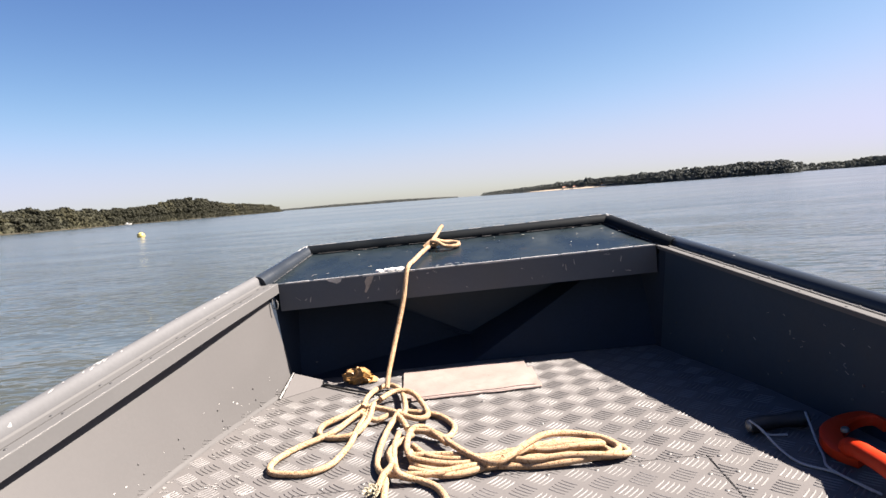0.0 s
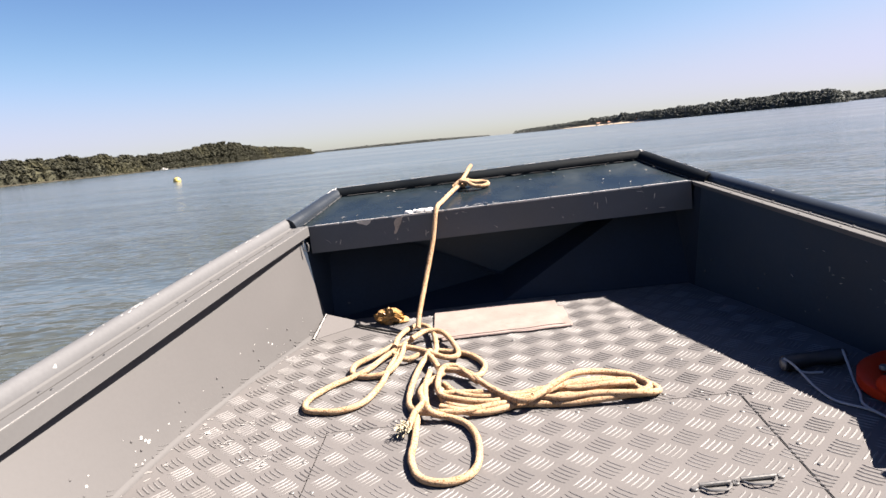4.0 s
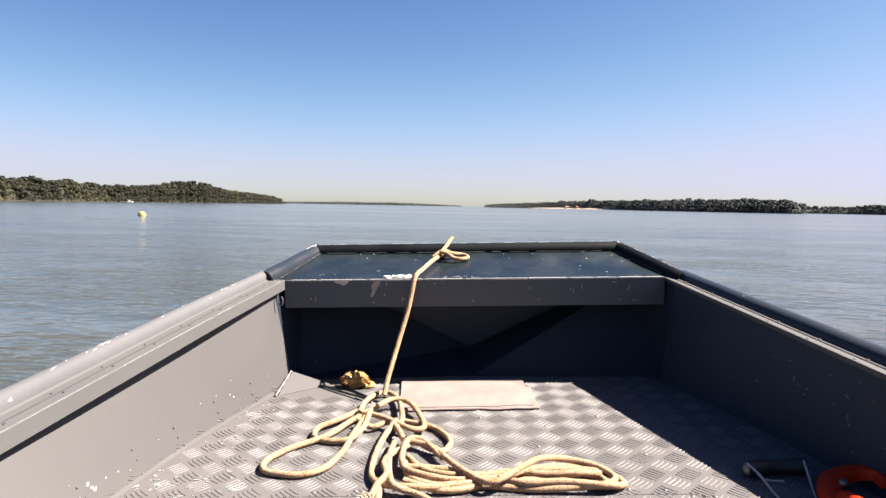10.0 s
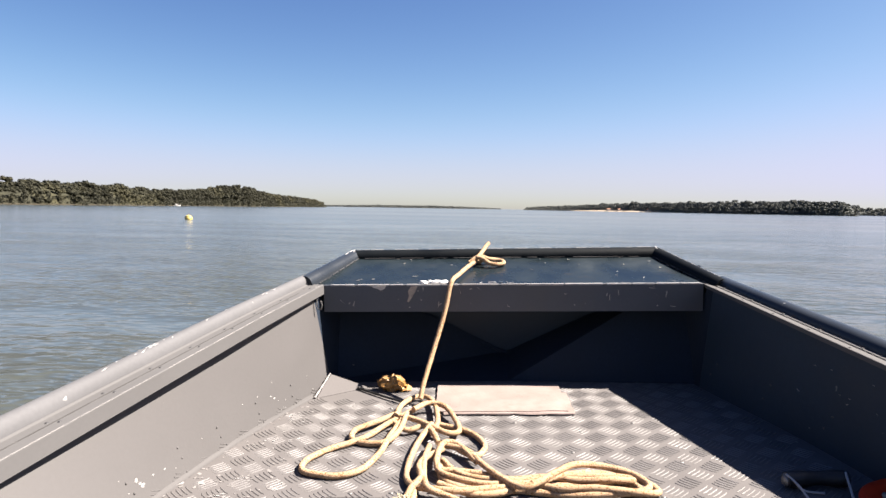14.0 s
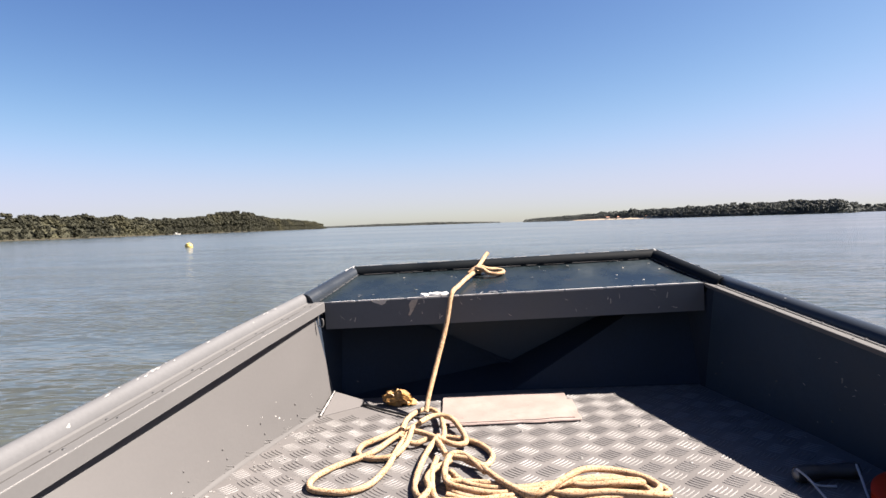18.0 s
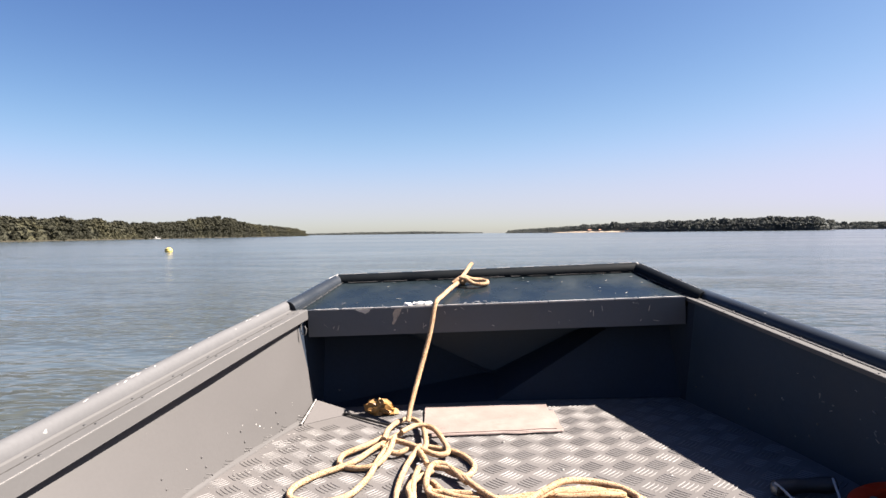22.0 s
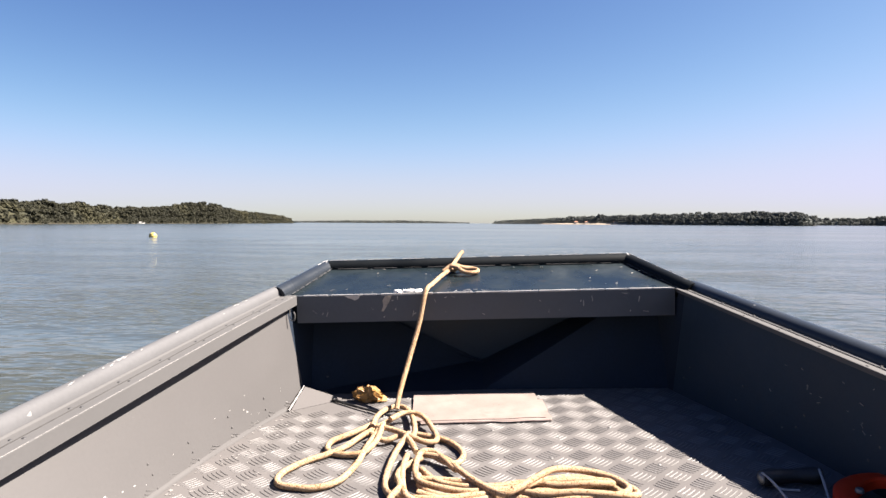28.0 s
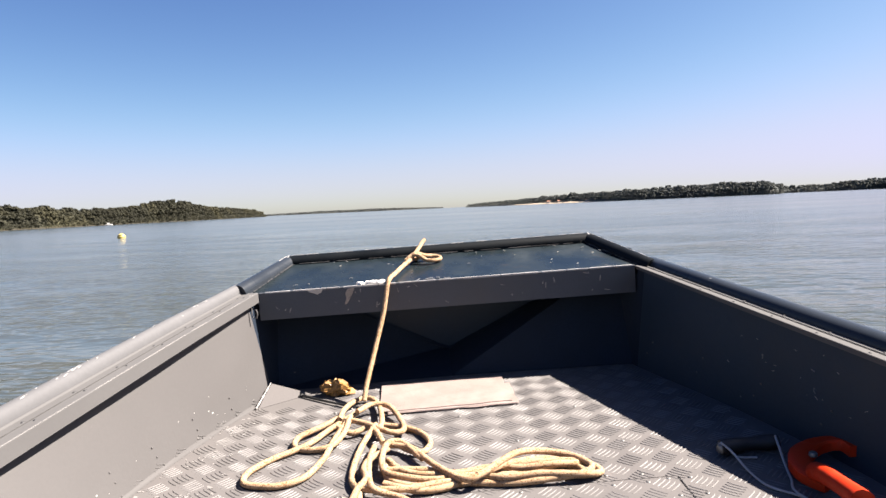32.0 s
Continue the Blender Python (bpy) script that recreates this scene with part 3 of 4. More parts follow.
def build_hull():
    edge_rng = random.Random(31)
    for side in (-1, 1):
        # inner skin from the floor edge up to the flange
        rings = []
        skin = [2.335] + [WALL_END if y == BEAM_Y else y for y in STATIONS]
        for y in skin:
            lean = 0.025 if y == WALL_END else 0.0
            top, low, high = wall_top(y, side), lerp(FLOOR_EDGE, y + lean), rail(y, side) - 0.008
            rings.append([(side * (low + (top - low) * u), y + lean * (1 - u), high * u) for u in (0, 0.25, 0.5, 0.75, 1)])
        if side < 0:
            rings = [r[::-1] for r in rings]
        cut = skin.index(WALL_END)
        # forward of WALL_END the shade is painted on as a darker colour
        part("bow_wall", Shape().loft(rings[:cut + 1]), M_HOLD, boat, "wall under the foredeck with its shade in the colour", angle=50)
        # the right wall carries its shade in its colour, the left stays light
        part("side_wall", Shape().loft(rings[cut:]), M_WALL if side < 0 else M_INNER, boat, "grey painted side wall with chipped paint" if side < 0 else "slate side wall with its shade in the colour", angle=50)
        # outer skin
        rings = []
        for y in [2.34] + STATIONS:
            w, c = inner(y, side) + (0.055 if y <= BEAM_Y else 0.03), lerp(FLOOR_EDGE, y) + 0.05
            drop = -0.25 - 0.1 * min(1, max(0, (2.2 - y) / 2))
            rings.append([(side * c, y, drop), (side * (c + 0.04), y, -0.1), (side * max(w, c + 0.02), y, 0.1), (side * w, y, rail(y, side) - (0.004 if y <= BEAM_Y else 0.03))])
        if side > 0:
            rings = [r[::-1] for r in rings]
        part("hull_side", Shape().loft(rings), M_BOW, boat, "dark painted outer hull side")
        # flange: flat strip on the wall, lip to the inside
        rings = []
        for y in [s for s in STATIONS if s <= BEAM_Y]:
            a, k = inner(y, side), 0.95 + 0.23 * aft(y)
            z0 = rail(y, side) + (0.004 if side < 0 else 0.0)
            if side < 0:
                prof = [(0, -0.031), (0, -0.002), (0.002, 0), (0.0232, 0), (0.0238, -0.005), (0.0252, -0.005), (0.0258, 0.001), (0.044, 0.001), (0.047, 0.004), (0.052, 0.004), (0.052, -0.019), (0.004, -0.019), (0.004, -0.031)]
            else:
                prof = [(0, -0.0016), (0, -0.0008), (0.001, 0), (0.017, 0), (0.0185, -0.004), (0.0205, -0.004), (0.022, 0.001), (0.031, 0.001), (0.031, -0.012), (0.004, -0.012), (0.004, -0.0016)]
            prof = [(a + px * k, z0 + pz * k) for px, pz in prof]
            rings.append([(side * px, y - (0.004 if y == BEAM_Y else 0), pz) for px, pz in prof])
        if side < 0:
            rings = [r[::-1] for r in rings]
        fl = part("gunwale_flange", Shape().loft(rings, closed=True, caps=True), M_RAIL, boat, "light grey flange with rivets", angle=30)
        # rivets along the flange
        riv = mesh_of("rivet", Shape().ball((0, 0, 0), (0.004, 0.004, 0.0024), 8, 3, half=True), M_RIVET if side < 0 else M_RAIL)
        for k in range(22):
            for off, sh in ((0.017 if side < 0 else 0.008, 0.0), (0.031 if side < 0 else 0.0265, 0.008)):
                y = 2.03 - 0.12 * k - sh
                ob = new("rivet", riv)
                ob.parent, ob.location = fl, (side * (inner(y, side) + off * (0.95 + 0.23 * aft(y))), y, rail(y, side) + (0.0035 if side < 0 else -0.0005) + (0.0 if off < 0.02 else 0.001))
        # dark line laid along the groove
        seam = Shape().tube([(side * (inner(q, side) + (0.0245 if side < 0 else 0.0196) * (0.95 + 0.23 * aft(q))), q, rail(q, side) + (0.0038 if side < 0 else -0.0005)) for q in STATIONS if q < BEAM_Y], 0.0011, 6)
        part("seam", seam, M_GAP, fl, "dark line along the seam")
        # bare metal where the inner edge has been rubbed
        rub, y = Shape(), 2.06
        while y > 0.3:
            y1 = y - edge_rng.uniform(0.03, 0.2)
            rub.tube([(side * (inner(q, side) + 0.001), q, rail(q, side) + (0.0032 if side < 0 else -0.0008)) for q in (y, y1)], edge_rng.uniform(0.0003, 0.0007), 6)
            y = y1 - edge_rng.uniform(0.01, 0.09)
        part("worn_edge", rub, M_SCUFF, fl, "bright worn edge")["kind"] = "stuff"
        # tube on the outside
        rings = [[tube_point(y, side, 2 * math.pi * i / 20) for i in range(20)][::-side] for y in [2.085] + [q for q in STATIONS if q < 2.07]]
        end = Vector((sum(q[0] for q in rings[0]) / 20, 2.085, sum(q[2] for q in rings[0]) / 20))
        nose = [[tuple(end + (Vector(q) - end) * f + Vector((0, d, 0))) for q in rings[0]] for f, d in ((0.45, 0.014), (0.8, 0.009))]
        # right tube darkened in colour for the shade on its inboard side
        part("gunwale_tube", Shape().loft(nose + rings, closed=True, caps=True), M_WORN if side < 0 else M_TUBE, boat, "worn grey gunwale tube" if side < 0 else "gunwale tube with its shade in the dark colour", angle=50)
    # bottom, stern
    bottom = Shape()
    bottom.loft([[(-(lerp(FLOOR_EDGE, y) + 0.05), y, -0.25 - 0.1 * min(1, max(0, (2.2 - y) / 2))), (lerp(FLOOR_EDGE, y) + 0.05, y, -0.25 - 0.1 * min(1, max(0, (2.2 - y) / 2)))] for y in STATIONS])
    part("bottom", bottom, M_BOW, boat, "dark flat bottom")
    part("transom", Shape().box((-1.0, -2.46, -0.34), (0.97, -2.4, 0.2), 0.01), M_WALL, boat, "grey stern board")
    # bow plate outside
    s = Shape()
    s.loft([[(-0.52, 2.365, 0.36), (0.5, 2.365, 0.36)], [(-0.54, 2.345, 0.08), (0.54, 2.345, 0.08)], [(-0.53, 2.22, -0.3), (0.53, 2.22, -0.3)]])
    part("bow_plate", s, M_BOW, boat, "dark outer bow plate")
    # inside: a three-cornered plate that leans out over the raked lower plates, a pressed fold between them
    # lighter above, near-black below: light and shade put into the plates' colours
    apex, left, right = (-0.01, 2.31, 0.045), (-0.5, 2.285, 0.24), (0.48, 2.285, 0.24)
    part("bow_gusset", Shape().add([left, right, apex, (-0.53, 2.27, 0.345), (0.51, 2.27, 0.345)], [(0, 2, 1), (0, 1, 4, 3)]), M_INNER, boat, "three-cornered plate under the foredeck, its light and shade in the colour", smooth=False)
    lower = Shape()
    for sx, rim_ in ((-1, left), (1, right)):
        pts = [(sx * 0.6, 2.23, 0.345), (rim_[0] + sx * 0.03, 2.274, 0.345), (rim_[0], 2.289, rim_[2]), (apex[0], 2.314, apex[2]), (apex[0], 2.12, 0.002), (sx * 0.59, 2.1, 0.002)]
        lower.add(pts, [q[::-sx] for q in ((3, 4, 5, 0), (2, 3, 0), (1, 2, 0))])
    part("bow_plate", lower, M_HOLD, boat, "raked bow plates with the shade put in their colour", smooth=False)
    # ribs share the near-black shade colour
    for a in (left, right):
        mid = Vector(a).lerp(Vector(apex), 0.5) + Vector((0, -0.004, -0.004))
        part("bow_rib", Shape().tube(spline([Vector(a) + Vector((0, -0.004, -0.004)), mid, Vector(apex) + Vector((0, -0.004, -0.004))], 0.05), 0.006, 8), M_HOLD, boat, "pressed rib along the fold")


build_hull()


def build_bow():
    # deck plate, rising to the front
    s = Shape()
    a, b = 0.566, 0.497
    rows = []
    for k in range(9):
        t = k / 8
        y, z, w = BEAM_Y + t * (RIM_Y + 0.012 - BEAM_Y), BEAM_Z + t * (RIM_Z - BEAM_Z) - 0.003 * math.sin(math.pi * t), a + (b - a) * t + 0.03
        rows.append([(w * u, y, z - (0.0015 if 0 < abs(u) < 1 else 0)) for u in np.linspace(-1, 1, 13)])
    s.loft([r[::-1] for r in rows])
    s.loft([[(x, y, z - 0.006) for x, y, z in r] for r in rows])
    deck = part("foredeck", s, M_BOW, boat, "glossy dark foredeck plate with paint chips", angle=60)
    # cross beam
    beam = part("cross_beam", Shape().box((-0.572, BEAM_Y, 0.231), (0.563, BEAM_Y + 0.012, BEAM_Z + 0.001), 0.001).box((-0.568, BEAM_Y + 0.013, 0.231), (0.56, BEAM_Y + 0.045, 0.238)), M_BEAM, boat, "slate grey beam across the bow")
    # worn bare edge of the beam
    rng = random.Random(4)
    x = -0.55
    edge = Shape()
    while x < 0.54:
        w = rng.uniform(0.02, 0.12)
        h = rng.uniform(0.0012, 0.003)
        edge.box((x, BEAM_Y - 0.0012, BEAM_Z - h), (min(0.555, x + w), BEAM_Y + rng.uniform(0.004, 0.008), BEAM_Z + 0.0022))
        x += w + rng.uniform(0.0, 0.014)
    part("worn_edge", edge, M_BARE, beam, "bright worn edge", smooth=False)["kind"] = "stuff"

    def flake(name, mat, pts, y, label):
        """A thin scuff on the beam's face."""
        f = Shape()
        n = len(pts)
        f.loft([[(px, y, pz) for px, pz in pts], [(px, y - 0.0012, pz) for px, pz in pts]], closed=True, caps=True)
        part(name, f, mat, beam, label, smooth=False)

    flake("scuff", M_RUST, [(-0.425, 0.311), (-0.379, 0.311), (-0.383, 0.303), (-0.395, 0.297), (-0.405, 0.302), (-0.416, 0.305)], BEAM_Y - 0.001, "pale chipped patch")
    flake("scuff", M_STREAK, [(-0.304, 0.308), (-0.283, 0.310), (-0.290, 0.293), (-0.300, 0.277), (-0.310, 0.261), (-0.316, 0.263), (-0.310, 0.280), (-0.312, 0.295)], BEAM_Y - 0.001, "brownish worn streak")
    for k in range(26):
        px, pz, ln, an = rng.uniform(-0.53, 0.53), rng.uniform(0.24, 0.303), rng.uniform(0.004, 0.016), rng.uniform(0, math.pi)
        dx, dz = ln * math.cos(an), ln * math.sin(an)
        flake("scratch", M_RUST, [(px, pz), (px + 0.0012, pz - 0.0012), (px + dx, max(0.234, min(0.308, pz + dz))), (px + dx - 0.001, max(0.235, min(0.309, pz + dz + 0.0012)))], BEAM_Y - 0.001, "")
    # loose flakes of white paint by the edge
    f = Shape()
    for cx, cy, w, d in ((-0.232, 2.094, 0.024, 0.012), (-0.266, 2.089, 0.015, 0.008), (-0.207, 2.096, 0.018, 0.013)):
        n = 9
        base = BEAM_Z + 0.004
        low = [(cx + w * math.cos(6.283 * i / n) * rng.uniform(0.7, 1.1), cy + d * math.sin(6.283 * i / n) * rng.uniform(0.7, 1.1), base) for i in range(n)]
        top = [(cx + (p[0] - cx) * 0.8, cy + (p[1] - cy) * 0.8, base + rng.uniform(0.003, 0.009)) for p in low]
        f.loft([low, top], closed=True, caps=True)
    part("paint_flakes", f, M_WHITE, deck, "white flakes of peeled paint", smooth=False)
    for k in range(32):
        t, u = rng.random(), rng.uniform(-0.97, 0.97)
        y, z, w = BEAM_Y + 0.01 + t * 0.22, BEAM_Z, 0.56 - 0.066 * t
        an, ln = rng.uniform(0, 3.14), rng.uniform(0.003, 0.014) * (2 if k < 6 else 1)
        q = Shape()
        dx, dy = ln * math.cos(an), ln * 0.6 * math.sin(an)
        slope = (RIM_Z - BEAM_Z) / 0.258
        x0 = u * w if k > 5 else rng.uniform(-0.11, 0.0)
        y0 = y if k > 5 else BEAM_Y + rng.uniform(0.008, 0.02)
        z0 = BEAM_Z + (y0 - BEAM_Y) * slope
        wd = 0.0011
        pts = [(x0 - dy / ln * wd, y0 + dx / ln * wd, z0), (x0 + dy / ln * wd, y0 - dx / ln * wd, z0), (x0 + dx + dy / ln * wd * 0.4, y0 + dy - dx / ln * wd * 0.4, z0 + dy * slope), (x0 + dx - dy / ln * wd * 0.4, y0 + dy + dx / ln * wd * 0.4, z0 + dy * slope)]
        q.loft([[(a_, b_, c_ + 0.0005) for a_, b_, c_ in pts], [(a_, b_, c_ + 0.0018) for a_, b_, c_ in pts]], closed=True, caps=True)
        part("scratch", q, M_BARE if k < 20 else M_RUST, deck, smooth=False)
    # rim: round tube with an upright lip down to the deck, in three lengths
    corners = [(-0.626, 2.072, 0.32), (-0.5255, 2.339, 0.3655), (0.487, 2.339, 0.3675), (0.61, 2.06, 0.306)]
    # the left rim is lighter than the front and right rims
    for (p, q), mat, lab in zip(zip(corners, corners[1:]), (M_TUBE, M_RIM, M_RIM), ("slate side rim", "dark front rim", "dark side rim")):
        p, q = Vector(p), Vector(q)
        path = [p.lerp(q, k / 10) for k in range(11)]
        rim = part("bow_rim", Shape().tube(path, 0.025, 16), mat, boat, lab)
        d = (q - p).normalized()
        nin = Vector((-d.y, d.x, 0)) * -1
        lip = Shape()
        a0, a1 = p + nin * 0.022, q + nin * 0.022
        lip.loft([[tuple(c + Vector((0, 0, 0.004))), tuple(c + nin * 0.004 + Vector((0, 0, 0.004))), tuple(c + nin * 0.004 + Vector((0, 0, -0.03))), tuple(c + Vector((0, 0, -0.03)))] for c in (a0, a1)], closed=True, caps=True)
        part("rim_lip", lip, mat, rim, smooth=False)
        bead = Shape()
        u = 0.04
        while u < 0.97:
            v = min(0.97, u + rng.uniform(0.02, 0.11))
            foot = [a0.lerp(a1, t) + nin * 0.0065 for t in (u, v)]
            bead.tube([(q_.x, q_.y, BEAM_Z + (q_.y - BEAM_Y) * (RIM_Z - BEAM_Z) / 0.258 + 0.002) for q_ in foot], rng.uniform(0.0005, 0.0011), 6)
            u = v + rng.uniform(0.002, 0.03)
        part("deck_bead", bead, M_RAIL, rim, "pale crumbs of sealant along the rim")["kind"] = "stuff"
        # pale strips: rubbed paint and the rim's top highlight put in together
        worn, u = Shape(), (0.01 if mat is M_RIM else 0.82)
        while u < 0.97:
            v = min(0.985, u + rng.uniform(0.01, 0.09))
            top = Vector((0, 0, 0.0247)) - nin * 0.004
            worn.tube([tuple(p.lerp(q, t) + top) for t in (u, (u + v) / 2, v)], rng.uniform(0.0006, 0.0013), 6)
            u = v + rng.uniform(0.003, 0.05)
        part("worn_edge", worn, M_BARE, rim, "rubbed line along the top with a painted highlight")["kind"] = "stuff"
    # weld beads at the front corners
    for c in corners[1:3]:
        part("weld", Shape().tube([(c[0], c[1] - 0.028, c[2] - 0.005), (c[0], c[1] - 0.016, c[2] + 0.02), (c[0], c[1] + 0.004, c[2] + 0.0235)], 0.003, 8), M_BARE, boat, "bright chipped weld")
    hook = [(-0.585, 2.05, 0.29), (-0.586, 2.046, 0.262), (-0.583, 2.044, 0.25), (-0.573, 2.044, 0.247), (-0.57, 2.045, 0.262), (-0.574, 2.047, 0.272)]
    part("wire_hook", Shape().tube(spline(hook, 0.004), 0.002, 6), M_STEEL, boat, "small bent wire hook under the flange")


build_bow()


# ---------------- floor ----------------
HATCH_X0, HATCH_X1, HATCH_Y = -0.412, 0.415, 1.368
PITCH_X, PITCH_Y = 0.0755, 0.0785


def build_floor():
    gap = 0.0013
    front = Shape()
    ys = [2.28, 2.2, 2.1, 1.95, 1.8, 1.65, 1.5, HATCH_Y + gap]
    front.loft([[(-lerp(FLOOR_EDGE, y) - 0.004, y, 0.0), (lerp(FLOOR_EDGE, y) + 0.004, y, 0.0)] for y in ys])
    front.loft([[(lerp(FLOOR_EDGE, y) + 0.004, y, -0.004), (-lerp(FLOOR_EDGE, y) - 0.004, y, -0.004)] for y in ys])
    plates = [part("floor_plate", front, M_DECK, boat, "worn aluminium tread plate", smooth=False)]
    ys = [HATCH_Y + gap, 1.2, 1.0, 0.8, 0.4, 0.0]
    for side, x0 in ((-1, HATCH_X0 - gap), (1, HATCH_X1 + gap)):
        s = Shape()
        s.loft([[(x0, y, 0.0), (side * (lerp(FLOOR_EDGE, y) + 0.004), y, 0.0)][::side] for y in ys])
        s.loft([[(x0, y, -0.004), (side * (lerp(FLOOR_EDGE, y) + 0.004), y, -0.004)][::-side] for y in ys])
        plates.append(part("floor_plate", s, M_DECK, boat, "worn aluminium tread plate", smooth=False))
    plates.append(part("hatch_lid", Shape().box((HATCH_X0 + gap, 0.0, -0.004), (HATCH_X1 - gap - 0.0018, HATCH_Y - gap, 0.0005), 0.0004), M_DECK, boat, "square hatch lid of tread plate", smooth=False))
    plates.append(part("floor_plate", Shape().box((-0.8, -2.4, -0.004), (0.8, -0.003, 0.0)), M_DECK, boat, smooth=False))
    part("bilge", Shape().box((-0.8, -2.38, -0.02), (0.8, 1.4, -0.012)), M_GAP, boat, "dark space under the floor", smooth=False)
    # raised bars, five to a patch, the patches crossed by turns
    def patch(turn):
        s = Shape()
        c, q = math.cos(math.pi / 4), math.sin(math.pi / 4) * (1 if turn else -1)
        for k in range(5):
            o = (k - 2) * 0.0101
            ln, wd, h = 0.0212 - 0.0006 * abs(k - 2), 0.0019, 0.0009
            ring = [(-ln, 0), (-ln * 0.6, -wd), (ln * 0.6, -wd), (ln, 0), (ln * 0.6, wd), (-ln * 0.6, wd)]
            sag = lambda px: 0.001 * (px / 0.018) ** 2 - 0.0004
            low = [(px, py + o + sag(px)) for px, py in ring]
            top = [(px * 0.86, py * 0.38 + o + sag(px)) for px, py in ring]
            low, top = [[(u * c - v * q, u * q + v * c) for u, v in p] for p in (low, top)]
            s.loft([[(a, b, -0.0002) for a, b in low], [(a, b, h) for a, b in top]], closed=True)
            s.add([(a, b, h) for a, b in top], [tuple(range(6))])
        return s

    shapes = [patch(0), patch(1)]
    meshes = [mesh_of("tread_patch", p, M_BAR, smooth=False) for p in shapes]
    rest = {}
    spots = []
    for i in range(-13, 13):
        for j in range(-16, 17):
            for turn in (0, 1):
                x, y = (0.079 if turn else 0.0408) + i * PITCH_X, (1.2584 if turn else 1.2178) + j * PITCH_Y
                if x > lerp(FLOOR_EDGE, y) - 0.028 or -x > lerp(FLOOR_EDGE, y) - 0.022 or y > 2.22 or y < 0.1:
                    continue
                if x < -0.36 and y > 1.93 and (x + 0.36) * 1.0 < (1.93 - y) * -0.1 and y > 1.95 - (x + 0.57) * 0.3:
                    continue
                if y > HATCH_Y:
                    host = 0
                elif x < HATCH_X0:
                    host = 1
                elif x > HATCH_X1:
                    host = 2
                else:
                    host = 3
                spots.append((x, y, turn, host))
    spots.sort(key=lambda s: (s[0] - 0.05) ** 2 * 0.7 + (s[1] - 1.22) ** 2)
    for k, (x, y, turn, host) in enumerate(spots):
        if k < 300:
            ob = new("tread_patch", meshes[turn])
            ob.parent, ob.location = plates[host], (x, y, 0.0005)
        else:
            s = rest.setdefault(host, Shape())
            s.add([(a + x, b + y, c + 0.0005) for a, b, c in shapes[turn].v], shapes[turn].f)
    for host, s in rest.items():
        ob = part("tread_pattern", s, M_BAR, plates[host], smooth=False)
        ob["kind"] = "stuff"
    # three-cornered plate welded into the front corner, rising to the wall
    # shaped to fit the view, its front edge cut along the foredeck's shadow
    ring = [(-0.572, 1.955, 0.0015), (-0.44, 2.05, 0.0015), (-0.442, 2.058, 0.003), (-0.552, 2.054, 0.042), (-0.564, 2.0, 0.02)]
    gusset = Shape().loft([[(x, y, z - 0.003) for x, y, z in ring], ring], closed=True, caps=True)
    part("corner_plate", gusset, M_DECK, plates[0], "smooth grey corner plate", smooth=False)
    part("weld", Shape().tube(spline([(-0.555, 2.054, 0.044), (-0.561, 2.03, 0.033), (-0.57, 1.99, 0.017), (-0.578, 1.95, 0.003)], 0.01), lambda u: 0.0022 + 0.0012 * u + 0.0009 * math.sin(40 * u), 7), M_SCUFF, plates[0], "pale weld in the corner")
    # edge of the plate turned up along the left wall, its bars painted over
    turned = Shape()
    for k in range(13):
        y = 1.03 + PITCH_Y * k
        for j in range(3):
            yj, zj = y + 0.007 * j, 0.003 + 0.0052 * j
            ends = []
            for yy, zz in ((yj - 0.013, zj + 0.006), (yj, zj), (yj + 0.013, zj - 0.004)):
                zz = max(zz, 0.002)
                low, top = lerp(FLOOR_EDGE, yy), wall_top(yy, -1)
                ends.append((-(low + (top - low) * zz / (rail(yy, -1) - 0.008)), yy, zz))
            turned.tube(ends, 0.0013, 6)
    part("tread_pattern", turned, M_WALL, plates[1], "painted bars on the turned-up edge")["kind"] = "stuff"
    seam = Shape().box((HATCH_X1 - 0.0022, 0.3, -0.001), (HATCH_X1 - 0.0008, HATCH_Y - 0.002, 0.0013))
    part("seam", seam, M_BLACK, plates[3], "dark seam beside the lid", smooth=False)
    # screws along the seams and over the plates
    screw = mesh_of("screw", Shape().ball((0, 0, 0), (0.0047, 0.0047, 0.0018), 10, 4, half=True), M_STEEL)
    rng = random.Random(8)
    places = [(HATCH_X1 + s, HATCH_Y - d) for d in (0.012, 0.075, 0.14, 0.2, 0.27, 0.4) for s in (-0.02, 0.024)]
    places += [(HATCH_X0 + s, HATCH_Y - d) for d in (0.015, 0.11, 0.21, 0.33) for s in (-0.02, 0.022)]
    places += [(x, HATCH_Y + s) for x in (-0.36, -0.27, 0.1, 0.19, 0.28, 0.35) for s in (-0.018, 0.02)]
    places += [(0.0, 1.78), (0.16, 1.72), (0.3, 1.78), (0.12, 1.6), (-0.44, 1.62), (-0.5, 1.72), (0.36, 1.55), (-0.34, 1.88)]
    for x, y in places:
        host = 0 if y > HATCH_Y else 1 if x < HATCH_X0 else 2 if x > HATCH_X1 else 3
        ob = new("screw", screw)
        ob.parent, ob.location = plates[host], (x + rng.uniform(-0.004, 0.004), y + rng.uniform(-0.004, 0.004), 0.0006)
    # rivets on the left and right walls near the floor
    def on_wall(y, z, side, out=0.0):
        low, top = lerp(FLOOR_EDGE, y), wall_top(y, side)
        return (side * (low + (top - low) * z / (rail(y, side) - 0.008) - out), y, z)

    riv = mesh_of("wall_rivet", Shape().ball((0, 0, 0), (0.0022, 0.0029, 0.0029), 10, 6), M_WALL)
